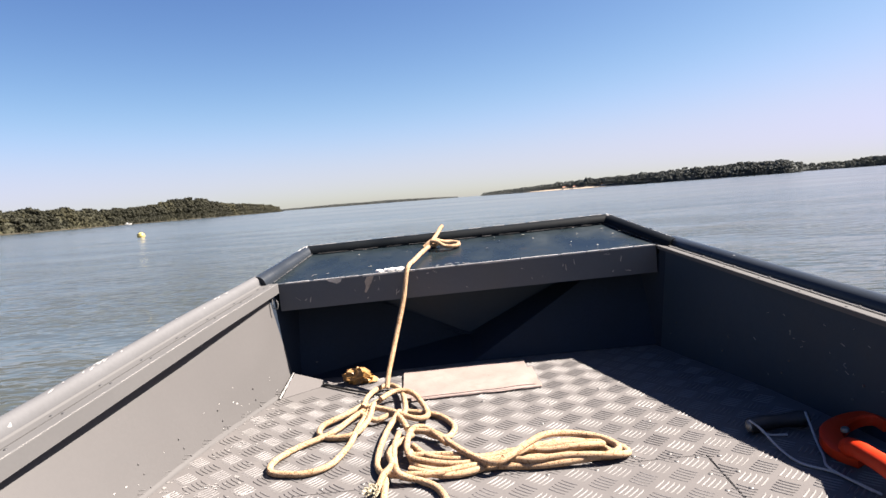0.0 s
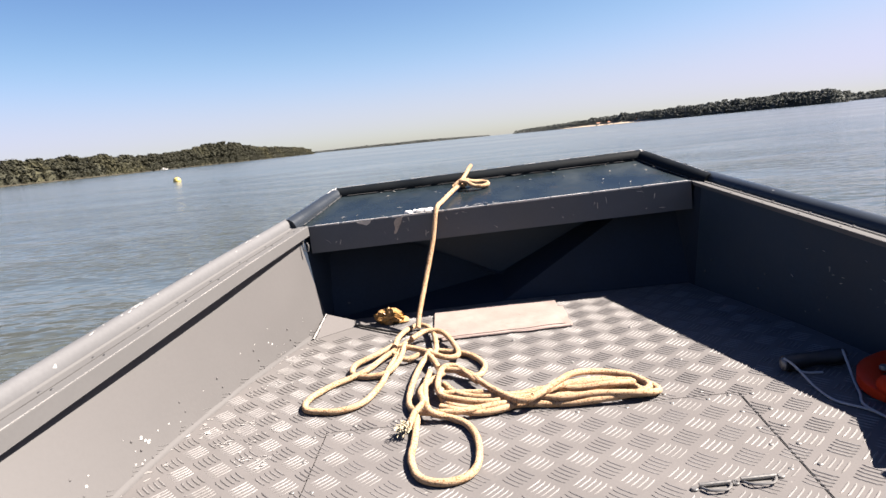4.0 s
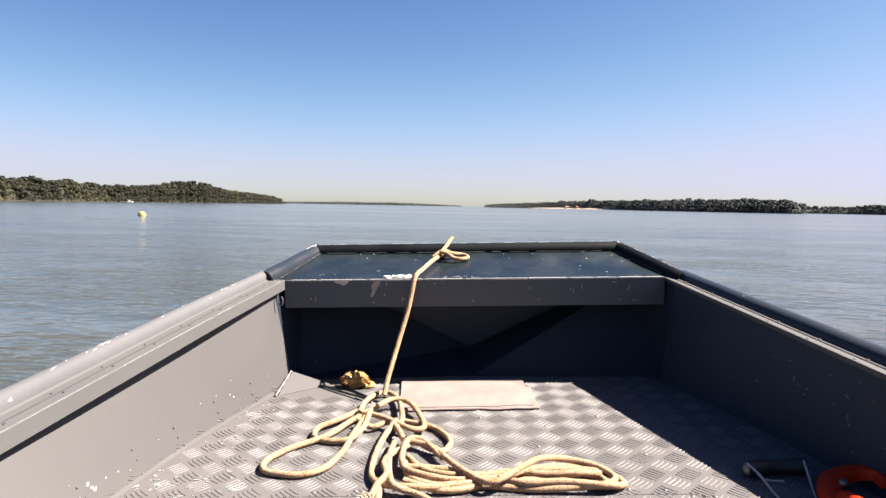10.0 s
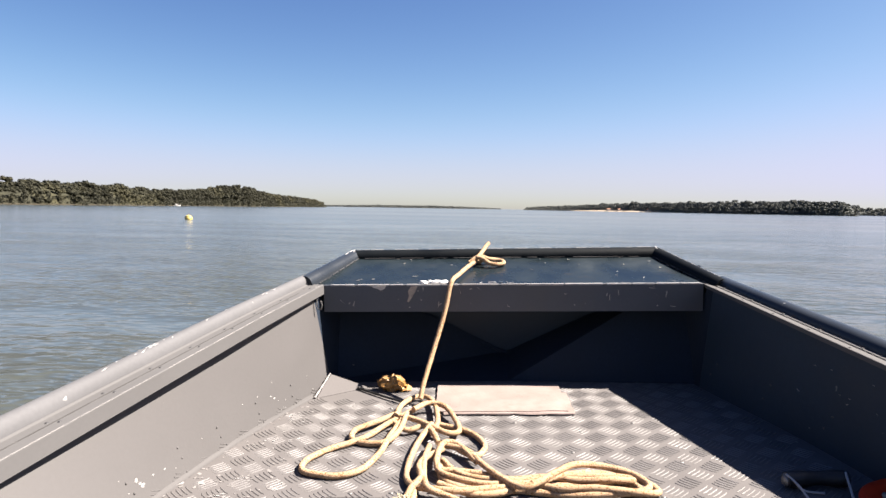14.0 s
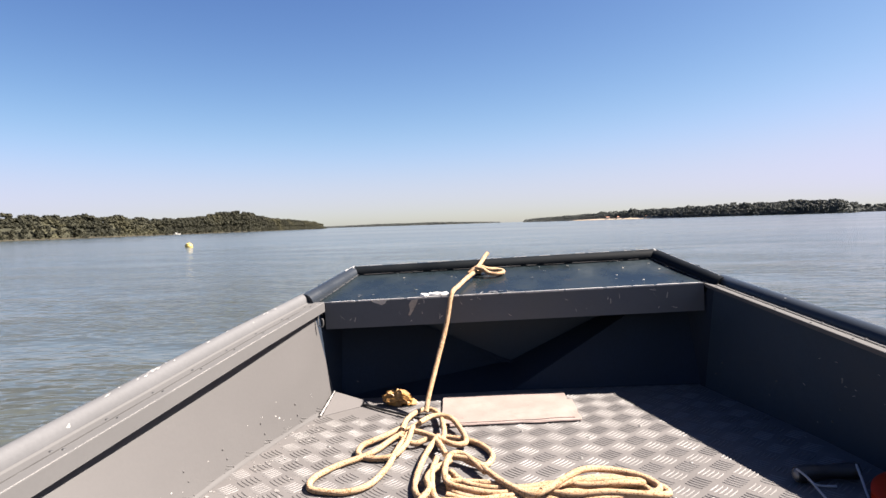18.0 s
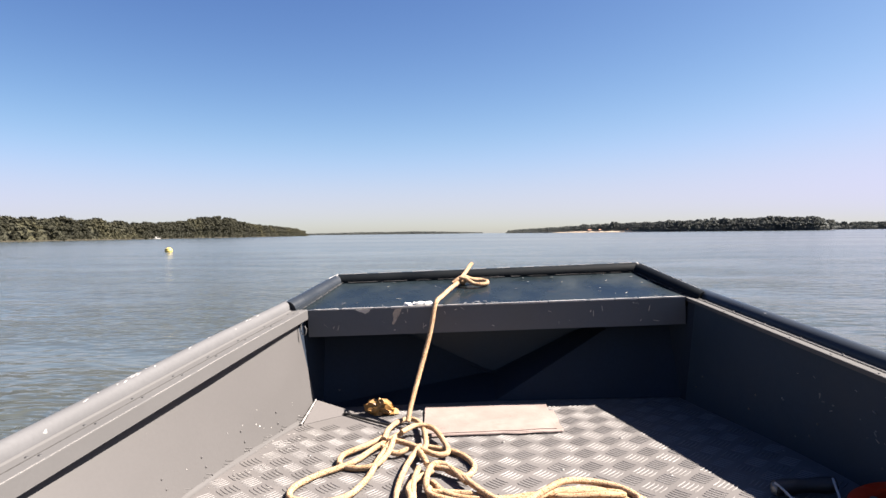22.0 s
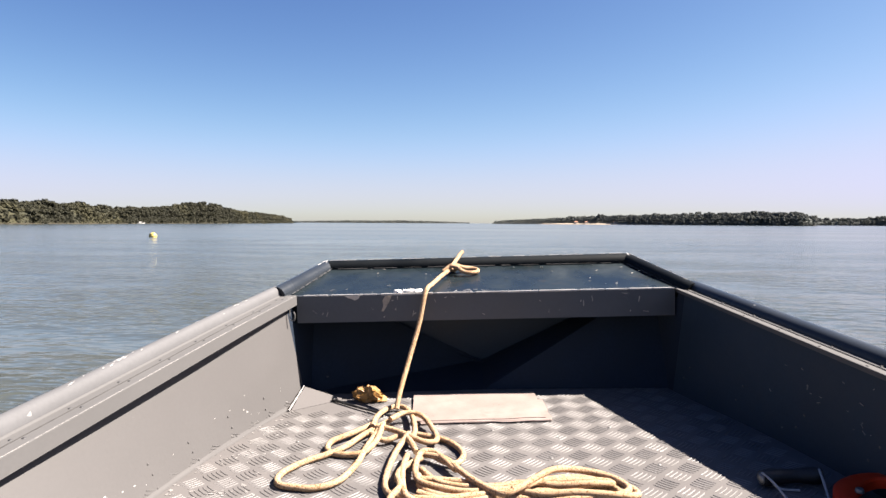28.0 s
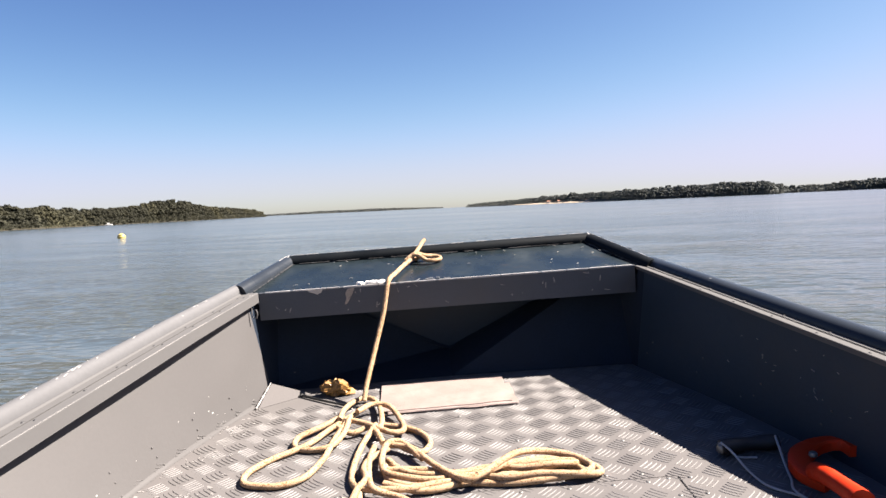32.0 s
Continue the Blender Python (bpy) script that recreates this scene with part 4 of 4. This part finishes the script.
    heads = [(-1, y + dy, z) for y in (1.885, 1.74, 1.592, 1.45, 1.305, 1.15, 1.0) for dy, z in ((-0.007, 0.069), (0.0, 0.036), (0.012, 0.009))]
    heads += [(1, 2.0 - 0.2 * k + dy, z) for k in range(9) for dy, z in ((0.0, 0.1), (0.02, 0.058))]
    for side, y, z in heads:
        ob = new("rivet", riv)
        ob.parent, ob.location = boat, on_wall(y + rng.uniform(-0.006, 0.006), z + (rng.uniform(-0.01, 0.006) if z > 0.02 else 0), side, 0.0008)
    # the plate's edge curves up into the left wall
    cove = []
    for k in range(24):
        y = 0.75 + k * 0.053
        low = lerp(FLOOR_EDGE, y)
        r = 0.008 + 0.003 * noise.noise(Vector((0, y * 9, 0)))
        foot = on_wall(y, r, -1, 0.0006)
        cove.append([(-low + r * 1.3, y, 0.0004), (-low + r * 0.72, y, 0.0005 + r * 0.08), (-low + r * 0.26, y, 0.0006 + r * 0.3), foot])
    part("floor_cove", Shape().loft(cove), M_WALL, plates[1], "painted bend along the wall")
    # chips of bare metal along the foot of the left wall
    chip = Shape()
    spots = [(1.317, 0.055, 0.0045), (1.33, 0.04, 0.005), (1.324, 0.046, 0.0035), (1.396, 0.043, 0.0025), (1.362, 0.046, 0.0026), (1.275, 0.021, 0.0034), (1.29, 0.014, 0.003), (1.3, 0.015, 0.002),
             (1.795, 0.062, 0.003), (1.807, 0.052, 0.003), (1.16, 0.05, 0.0034), (1.175, 0.062, 0.002)]
    for _ in range(18):
        spots.append((rng.uniform(1.0, 2.0), 0.008 + 0.08 * rng.random() ** 1.8, rng.uniform(0.0008, 0.002)))
    for y, z, r in spots:
        n = 9
        reach = [rng.uniform(0.35, 1.25) for _ in range(n)]
        ring = [on_wall(y + r * math.cos(6.283 * i / n) * reach[i], z + r * 0.8 * math.sin(6.283 * i / n) * reach[i], -1, 0.0003) for i in range(n)]
        chip.loft([ring, [(px + 0.0006, py, pz) for px, py, pz in ring]], closed=True, caps=True)
    part("paint_chip", chip, M_BARE, boat, "bright chips in the paint", smooth=False)["kind"] = "stuff"
    # short scratches on the right wall
    mark = Shape()
    for k in range(18):
        y, z = rng.uniform(1.15, 1.75), 0.06 + 0.15 * rng.random() ** 1.4
        low, top = lerp(FLOOR_EDGE, y), wall_top(y, 1)
        an, ln = rng.uniform(-0.8, 0.8), rng.uniform(0.001, 0.007)
        ends = []
        for q in (-1, 1):
            yy, zz = y + q * ln * math.cos(an), z + q * ln * math.sin(an)
            ends.append((low + (top - low) * zz / (rail(y) - 0.008) - 0.0006, yy, zz))
        mark.tube(ends, rng.uniform(0.0004, 0.001), 5)
    part("scratch", mark, M_SCUFF, boat, "pale scratches on the right side wall", smooth=False)["kind"] = "stuff"
    # pale scuffs where the floor meets the left wall
    scuff = Shape()
    for k in range(110):
        y = 1.98 - 1.0 * rng.random()
        x = -lerp(FLOOR_EDGE, y) + 0.004 + 0.24 * rng.random() ** 2.0
        if k % 4 == 0:
            x, y = -0.56 + rng.gauss(0, 0.035), 1.4 + rng.gauss(0, 0.05)
        r, n, an = rng.uniform(0.0012, 0.0042) * (1.8 if k % 9 == 0 else 1), 7, rng.uniform(0, math.pi)
        ring = []
        for i in range(n):
            u, v = 1.8 * r * math.cos(6.283 * i / n) * rng.uniform(0.4, 1.3), r * math.sin(6.283 * i / n) * rng.uniform(0.4, 1.3)
            ring.append((max(x + u * math.cos(an) - v * math.sin(an), 0.003 - lerp(FLOOR_EDGE, y)), y + u * math.sin(an) + v * math.cos(an), 0.0004))
        scuff.loft([ring, [(px, py, 0.0009) for px, py, pz in ring]], closed=True, caps=True)
    part("floor_scuff", scuff, M_SCUFF, plates[1], "pale scuffs beside the wall", smooth=False)["kind"] = "stuff"
    # bare scrapes, where loads were dragged over the bars
    scrape = Shape()
    for cx, cy, spread, count in ((-0.684, 1.421, 0.012, 7), (-0.6, 1.444, 0.012, 8), (-0.628, 1.364, 0.009, 6), (-0.52, 1.28, 0.022, 18), (-0.57, 1.283, 0.008, 5), (-0.721, 1.298, 0.006, 4), (-0.735, 1.41, 0.01, 7), (-0.587, 1.788, 0.03, 10), (-0.592, 1.642, 0.025, 8)):
        for _ in range(count):
            x, y = cx + rng.gauss(0, spread), cy + rng.gauss(0, spread * 0.7)
            x = max(x, 0.012 - lerp(FLOOR_EDGE, y))
            an, ln, wd = rng.gauss(0.35, 0.5), rng.uniform(0.002, 0.009), rng.uniform(0.0006, 0.0019)
            c, q = math.cos(an), math.sin(an)
            ring = [(x + u * ln * c - v * wd * q, y + u * ln * q + v * wd * c, 0.001) for u, v in ((-1, 0), (-0.4, -rng.uniform(0.5, 1.2)), (0.5, -0.7), (1, 0.1), (0.4, rng.uniform(0.5, 1.2)), (-0.5, 0.6))]
            scrape.loft([ring, [(px, py, 0.0017) for px, py, pz in ring]], closed=True, caps=True)
    part("floor_scrape", scrape, M_BARE, plates[1], "bare bright scrapes", smooth=False)["kind"] = "stuff"
    # scraped patch on the left gunwale tube
    sc = Shape()
    for k in range(26):
        y = rng.uniform(1.3, 1.58) if k < 19 else rng.uniform(1.62, 1.95)
        w, ln = rng.uniform(0.9, 1.9), rng.uniform(0.006, 0.024)
        rows = [[tube_point(y + q * ln, -1, w + d + f * (u / 3 - 0.5), 0.0004) for u in range(4)] for q, f, d in ((0, 0.03, 0.08), (0.3, 0.14, 0.05), (0.6, 0.1, -0.04), (1, 0.02, -0.08))]
        sc.loft(rows)
    part("scrape", sc, M_BARE, boat, "white scraped paint", smooth=False)["kind"] = "stuff"


build_floor()


def build_latches():
    for x0, x1, y in ((0.24, 0.288, 1.067), (0.305, 0.358, 1.073)):
        at = Vector(((x0 + x1) / 2, y, 0.0005))
        h = (x1 - x0) / 2
        t = thing("hatch_hinge", at=at, label="small worn steel hinge on the hatch lid", category="hinge", group="hinges on the hatch")
        part("barrel", Shape().tube([(-h, 0, 0.005), (h, 0, 0.006)], 0.0036, 10), M_STEEL, t)
        part("plate", Shape().box((-h * 0.7, -0.012, 0), (h * 0.8, 0.0, 0.0015), 0.0005), M_STEEL, t)
        part("pin", Shape().tube(spline([(-h * 0.9, -0.006, 0.004), (-h * 0.5, -0.018, 0.006), (h * 0.6, -0.018, 0.006), (h * 0.95, -0.004, 0.006)]), 0.002, 6), M_STEEL, t)
        for sx in (-1, 1):
            part("bolt", Shape().disc((sx * h * 1.35, 0.004 * sx, 0), 0.006, 0.004), M_STEEL, t)
    t = thing("lift_ring", at=(0.305, 0.978, 0.0005), label="dark lifting ring on a black disc for its recess", category="ring")
    # raised disc, its black standing in for the dark of a recess
    part("cup", Shape().disc((0, 0, 0), 0.018, 0.0022, 18), M_BLACK, t)
    part("ring", Shape().tube([(0.013 * math.cos(a), 0.013 * math.sin(a), 0.0036) for a in np.linspace(0, 6.283, 21)], 0.002, 6, caps=False), M_BLACK, t)


build_latches()


# ---------------- rope ----------------
def build_rope():
    at = Vector((-0.2, 1.55, 0.0))
    rope = thing("mooring_rope", at=at, label="thick tan braided rope tied at the bow, heaped on the floor", category="rope")
    R = 0.007

    def strand(name, pts, zs, label=""):
        n = len(pts)
        full = []
        for i, p in enumerate(pts):
            u = i / (n - 1) * (len(zs) - 1)
            k = min(int(u), len(zs) - 2)
            # the hank is drawn together towards its far end
            pull = 0.26 * min(1.0, max(0.0, (p[0] + 0.04) / 0.1)) if name == "hank" else 0.0
            full.append(Vector((p[0], p[1] + (1.402 - p[1]) * pull, R + 0.0016 + (0.62 + pull) * (zs[k] + (zs[k + 1] - zs[k]) * (u - k)))) - at)
        return part(name, Shape().tube(spline(full, 0.004), R, 12, lobes=3, twist=150.0, depth=0.03), M_ROPE, rope, label, angle=80)

    strand("loop", [(-0.271, 1.81), (-0.33, 1.725), (-0.376, 1.645), (-0.447, 1.579), (-0.485, 1.52), (-0.481, 1.472), (-0.446, 1.453), (-0.394, 1.447), (-0.349, 1.479), (-0.323, 1.564), (-0.313, 1.646), (-0.295, 1.747)], [0.02, 0.004, 0, 0, 0, 0.004, 0.016])
    strand("loop", [(-0.308, 1.8), (-0.36, 1.734), (-0.405, 1.689), (-0.404, 1.642), (-0.365, 1.618), (-0.316, 1.619), (-0.292, 1.676), (-0.285, 1.76)], [0.016, 0.012, 0, 0, 0.014, 0.03])
    strand("loop", [(-0.311, 1.751), (-0.31, 1.844), (-0.289, 1.921), (-0.254, 1.939), (-0.221, 1.87), (-0.201, 1.727), (-0.21, 1.66)], [0.03, 0.016, 0.006, 0.01, 0.026, 0.016])
    strand("loop", [(-0.269, 1.788), (-0.235, 1.843), (-0.188, 1.828), (-0.152, 1.732), (-0.146, 1.672), (-0.174, 1.658), (-0.218, 1.693), (-0.27, 1.74), (-0.318, 1.77)], [0.036, 0.03, 0.012, 0.018, 0.03, 0.02])
    strand("loop", [(-0.2, 1.74), (-0.14, 1.709), (-0.104, 1.671), (-0.081, 1.611), (-0.095, 1.56), (-0.124, 1.561), (-0.162, 1.598)], [0.0, 0, 0, 0, 0.016])
    strand("loop", [(-0.311, 1.72), (-0.275, 1.69), (-0.233, 1.705), (-0.208, 1.653), (-0.19, 1.6)], [0.02, 0.004, 0.03, 0.016])
    strand("loop", [(-0.214, 1.699), (-0.238, 1.618), (-0.25, 1.523), (-0.246, 1.441), (-0.223, 1.395), (-0.18, 1.373), (-0.122, 1.368), (-0.065, 1.386), (-0.006, 1.399), (0.064, 1.409), (0.13, 1.425), (0.185, 1.44), (0.225, 1.425), (0.236, 1.4)], [0.03, 0.0, 0.0, 0.016, 0.016, 0.004, 0.0, 0.0, 0.0])
    strand("hank", [(-0.178, 1.592), (-0.124, 1.561), (-0.086, 1.489), (-0.051, 1.428), (-0.008, 1.371), (0.026, 1.378), (0.066, 1.423), (0.108, 1.47), (0.16, 1.493), (0.211, 1.479), (0.242, 1.435), (0.25, 1.395), (0.224, 1.368), (0.15, 1.362), (0.08, 1.368), (0.0, 1.39), (-0.07, 1.392), (-0.13, 1.402), (-0.17, 1.44), (-0.18, 1.5)], [0.016, 0.018, 0.022, 0.03, 0.034, 0.016, 0.012, 0.01, 0.0, 0.0, 0.0, 0.0])
    strand("hank", [(-0.176, 1.398), (-0.111, 1.371), (-0.054, 1.376), (0.017, 1.401), (0.071, 1.373), (0.137, 1.372), (0.201, 1.36), (0.244, 1.363), (0.268, 1.394), (0.253, 1.432), (0.212, 1.455), (0.15, 1.45), (0.08, 1.447), (0.0, 1.436), (-0.08, 1.44), (-0.14, 1.47), (-0.175, 1.53)], [0.016, 0.0, 0.01, 0.016, 0.014, 0.0, 0.006, 0.014, 0.004, 0.0, 0.0])
    strand("hank", [(-0.173, 1.481), (-0.099, 1.468), (-0.027, 1.439), (0.045, 1.45), (0.112, 1.422), (0.18, 1.417), (0.226, 1.439), (0.204, 1.475), (0.144, 1.472), (0.079, 1.433), (0.014, 1.371)], [0.0, 0.0, 0.01, 0.018, 0.0, 0.014, 0.03])
    strand("hank", [(-0.098, 1.507), (-0.144, 1.586), (-0.177, 1.582), (-0.187, 1.514), (-0.176, 1.452), (-0.135, 1.423), (-0.076, 1.407), (-0.016, 1.42), (0.054, 1.42), (0.133, 1.406), (0.196, 1.385), (0.235, 1.38), (0.25, 1.4)], [0.012, 0.03, 0.018, 0.014, 0.004, 0.0, 0.0, 0.0])
    strand("loop", [(-0.225, 1.42), (-0.222, 1.287), (-0.223, 1.224), (-0.207, 1.164), (-0.178, 1.138), (-0.14, 1.135), (-0.111, 1.156), (-0.099, 1.201), (-0.102, 1.274), (-0.122, 1.331), (-0.157, 1.361), (-0.198, 1.377), (-0.214, 1.49), (-0.212, 1.601)], [0.0, 0, 0, 0, 0, 0.0, 0.0, 0.032, 0.004])
    strand("loop", [(-0.24, 1.332), (-0.227, 1.371), (-0.212, 1.406), (-0.222, 1.463), (-0.213, 1.521), (-0.177, 1.568)], [0.0, 0.03, 0.032, 0.016, 0.016])
    # the length up to the bow, the knot and its short end
    up = [Vector(p) - at for p in ((-0.262, 1.9, 0.02), (-0.256, 1.925, 0.052), (-0.23, 1.993, 0.137), (-0.2, 2.04, 0.234), (-0.183, 2.066, 0.312), (-0.174, 2.088, 0.33), (-0.162, 2.125, 0.335), (-0.14, 2.187, 0.347), (-0.1135, 2.243, 0.36))]
    part("standing_line", Shape().tube(spline(up, 0.004), R, 12, lobes=3, twist=150.0, depth=0.03), M_ROPE, rope, "taut length up to the bow", angle=80)
    k = Vector((-0.1, 2.256, 0.363)) - at
    knot = [k + Vector(p) for p in ((-0.03, -0.021, -0.004), (-0.008, -0.0098, 0.01), (0.014, 0.0056, 0.006), (0.004, 0.014, -0.006), (-0.014, 0.0042, 0.0), (-0.006, -0.0112, 0.012), (0.014, -0.014, 0.008), (0.035, -0.0238, -0.006), (0.06, -0.028, -0.01), (0.08, -0.0154, -0.008), (0.079, 0.0028, -0.004), (0.06, 0.0112, 0.0), (0.034, 0.0042, 0.004), (0.01, 0.0028, 0.012), (-0.01, 0.007, 0.006))]
    part("knot", Shape().tube(spline(knot, 0.003), R * 0.92, 12, lobes=3, twist=150.0, depth=0.03), M_ROPE, rope, "knot with a small loop", angle=80)
    tail = [k + Vector(p) for p in ((-0.008, -0.00228, 0.006), (0.002, 0.0171, 0.014), (0.014, 0.0456, 0.026), (0.024, 0.0684, 0.038), (0.034, 0.08265, 0.048))]
    part("tail", Shape().tube(spline(tail, 0.004), R * 0.95, 12, lobes=3, twist=150.0, depth=0.03), M_ROPE, rope, "rope end over the bow rim", angle=80)
    rng = random.Random(2)
    fray = Shape()
    for _ in range(60):
        a = Vector((-0.24, 1.335, 0.012)) - at
        b = a + Vector((rng.uniform(-0.022, 0.01), rng.uniform(-0.034, -0.004), rng.uniform(-0.004, 0.018)))
        b.z = max(b.z, 0.003)
        mid = a.lerp(b, 0.5) + Vector((rng.uniform(-0.006, 0.006), rng.uniform(-0.006, 0.006), rng.uniform(0, 0.008)))
        fray.tube(spline([a, mid, b], 0.008), 0.0011, 5)
    part("frayed_end", fray, M_FRAY, rope, "pale frayed rope end")


build_rope()


# ---------------- loose things on the floor ----------------
def build_packet():
    at = Vector((-0.36, 2.03, 0.0022))
    t = thing("crumpled_packet", at=at, label="crumpled yellow paper packet lying on the floor", category="packet")
    s, rows = Shape(), []
    for j in range(13):
        ph = math.pi * j / 12
        row = []
        for i in range(22):
            th = 2 * math.pi * i / 22
            d = Vector((math.sin(ph) * math.cos(th), math.sin(ph) * math.sin(th), math.cos(ph)))
            k = 1 + 0.5 * noise.noise(d * 3.1) + 0.28 * noise.noise(d * 7.0 + Vector((3, 1, 2)))
            x, y, z = 0.042 * d.x * k, 0.027 * d.y * k, 0.02 + 0.023 * d.z * k
            if d.x > 0.6:
                z *= 0.7
            row.append((x, y, max(0.0, z)))
        rows.append(row)
    s.loft(rows[::-1], closed=True)
    part("body", s, M_PACK, t, smooth=False)
    part("flap", Shape().loft([[(0.0225, -0.0225, 0.0032), (0.0225, 0.0150, 0.0128)], [(0.0450, -0.0195, 0.0048), (0.0465, 0.0090, 0.0144)], [(0.0585, -0.0075, 0.0016), (0.0570, 0.0075, 0.0072)]]).loft([[(0.0225, 0.0150, 0.0112), (0.0225, -0.0225, 0.0016)], [(0.0465, 0.0090, 0.0128), (0.0450, -0.0195, 0.0032)], [(0.0570, 0.0075, 0.0056), (0.0585, -0.0075, 0.0000)]]), M_PACK, t, smooth=False)


build_packet()


def build_cord():
    at = Vector((-0.38, 1.96, 0.001))
    t = thing("black_stick", at=at, label="thin black stick lying beside the packet and rope", category="stick")
    pts = [Vector(p) - at for p in ((-0.462, 2.032, 0.006), (-0.42, 1.995, 0.006), (-0.36, 1.945, 0.007), (-0.29, 1.892, 0.009))]
    part("shaft", Shape().tube(spline(pts, 0.01), lambda u: 0.0042 - 0.001 * u, 8), M_BLACK, t)
    part("knob", Shape().ball(pts[0], (0.007, 0.007, 0.006), 10, 6), M_BLACK, t, "blunt rounded end")


build_cord()


def build_sheet():
    at = Vector((-0.03, 1.94, 0.0022))
    t = thing("plastic_sheet", at=at, label="milky folded plastic sheet lying on the floor", category="sheet")
    for name, x0, x1, y0, y1, z, turn in (("lower_layer", -0.165, 0.186, -0.113, 0.06, 0.0, 0.025), ("upper_layer", -0.19, 0.172, -0.098, 0.128, 0.002, 0.035)):
        rows = []
        for j in range(9):
            row = []
            for i in range(17):
                u, v = i / 16, j / 8
                x, y = x0 + (x1 - x0) * u, y0 + (y1 - y0) * v
                x += (2 * u - 1) * 0.007 * noise.noise(Vector((v * 5, turn * 90, 3.1)))
                y += (2 * v - 1) * 0.006 * noise.noise(Vector((u * 7, turn * 70, 8.4)))
                zz = z + 0.0035 + 0.0014 * math.sin(v * 9 + u) * (1 if name == "upper_layer" else 0.3) * v + 0.0012 * noise.noise(Vector((x * 9, y * 14, z)))
                row.append((x * math.cos(turn) - y * math.sin(turn), x * math.sin(turn) + y * math.cos(turn), zz))
            rows.append(row)
        s = Shape().loft([r[::-1] for r in rows])
        s.loft([[(x, y, zz - 0.0018) for x, y, zz in r] for r in rows])
        rim = rows[0] + [r[-1] for r in rows[1:]] + rows[-1][-2::-1] + [r[0] for r in rows[-2:0:-1]]
        s.loft([[(x, y, zz - 0.0018) for x, y, zz in rim], rim], closed=True)
        part(name, s, M_SHEET, t, angle=50)
    part("fold", Shape().tube([(-0.165 + 0.35 * k / 12, -0.112 + 0.007 * k / 12 + 0.002 * math.sin(k), 0.0028) for k in range(13)], 0.0032, 8), M_SHEET, t, "rounded fold")


build_sheet()


def build_tool():
    """Orange hook with a black grip and a thin cord, in the shade of the wall."""
    at = Vector((0.6, 1.38, 0.002))
    t = thing("hook_tool", at=at, label="orange plastic hook with a black grip and thin grey cord", category="hook")
    grip = [Vector(p) - at for p in ((0.532, 1.436, 0.019), (0.56, 1.44, 0.019), (0.61, 1.443, 0.02), (0.655, 1.44, 0.021))]
    g = part("grip", Shape().tube(spline(grip, 0.01), lambda u: 0.0155 + 0.0015 * math.sin(9 * u), 12), M_BLACK, t, "black rubber grip")
    part("end_cap", Shape().ball(Vector((0.531, 1.436, 0.019)) - at, (0.007, 0.013, 0.013), 12, 8), M_STEEL, g, "dull metal end")
    hook = [Vector(p) - at for p in ((0.752, 1.335, 0.036), (0.754, 1.37, 0.036), (0.732, 1.39, 0.031), (0.7, 1.388, 0.027), (0.665, 1.368, 0.023), (0.644, 1.334, 0.019), (0.642, 1.295, 0.015), (0.66, 1.262, 0.013))]
    s = Shape()
    pts = spline(hook, 0.006)
    rings = []
    for i, p in enumerate(pts):
        d = (pts[min(i + 1, len(pts) - 1)] - pts[max(i - 1, 0)]).normalized()
        nn = Vector((-d.y, d.x, 0)).normalized()
        u = i / len(pts)
        w = 0.009 + 0.011 * min(1, u * 2.2)
        rings.append([p + nn * w + Vector((0, 0, -0.01)), p + nn * w + Vector((0, 0, 0.008)), p + nn * w * 0.75 + Vector((0, 0, 0.012)), p - nn * w * 0.75 + Vector((0, 0, 0.012)), p - nn * w + Vector((0, 0, 0.008)), p - nn * w + Vector((0, 0, -0.01))])
    s.loft(rings, closed=True, caps=True)
    part("hook", s, M_ORANGE, t, "dark orange hook", angle=40)
    part("bolt", Shape().disc(Vector((0.675, 1.343, 0.031)) - at, 0.008, 0.008), M_STEEL, t, "steel bolt")
    hd = [Vector(p) - at for p in ((0.645, 1.28, 0.03), (0.63, 1.233, 0.05), (0.622, 1.19, 0.06), (0.612, 1.13, 0.071), (0.602, 1.081, 0.08))]
    part("handle", Shape().tube(spline(hd, 0.008), lambda u: 0.019 - 0.003 * math.sin(3 * u), 12), M_ORANGE, t, "bright orange handle")
    jaw = [Vector(p) - at for p in ((0.592, 1.07, 0.078), (0.6, 1.05, 0.084), (0.622, 1.043, 0.087), (0.634, 1.046, 0.086))]
    part("clevis", Shape().tube(spline(jaw, 0.006), lambda u: 0.012 - 0.004 * u, 10), M_STEEL, t, "dull steel clevis")
    part("ring", Shape().tube([Vector((0.645 + 0.013 * math.cos(a), 1.046, 0.086 + 0.013 * math.sin(a))) - at for a in np.linspace(0, 2 * math.pi, 25)], 0.003, 8, caps=False), M_STEEL, t, "small steel ring")
    for pts in (((0.53, 1.432, 0.033), (0.545, 1.41, 0.02), (0.552, 1.35, 0.005), (0.56, 1.29, 0.004), (0.597, 1.243, 0.004), (0.619, 1.172, 0.004)),
                ((0.535, 1.43, 0.03), (0.56, 1.42, 0.005), (0.597, 1.41, 0.004)),
                ((0.648, 1.436, 0.036), (0.64, 1.4, 0.02), (0.633, 1.37, 0.006), (0.612, 1.308, 0.005), (0.594, 1.253, 0.007), (0.625, 1.16, 0.004))):
        part("cord", Shape().tube(spline([Vector(p) - at for p in pts], 0.006), 0.0024, 7), M_CORD, t, "thin grey cord")


build_tool()
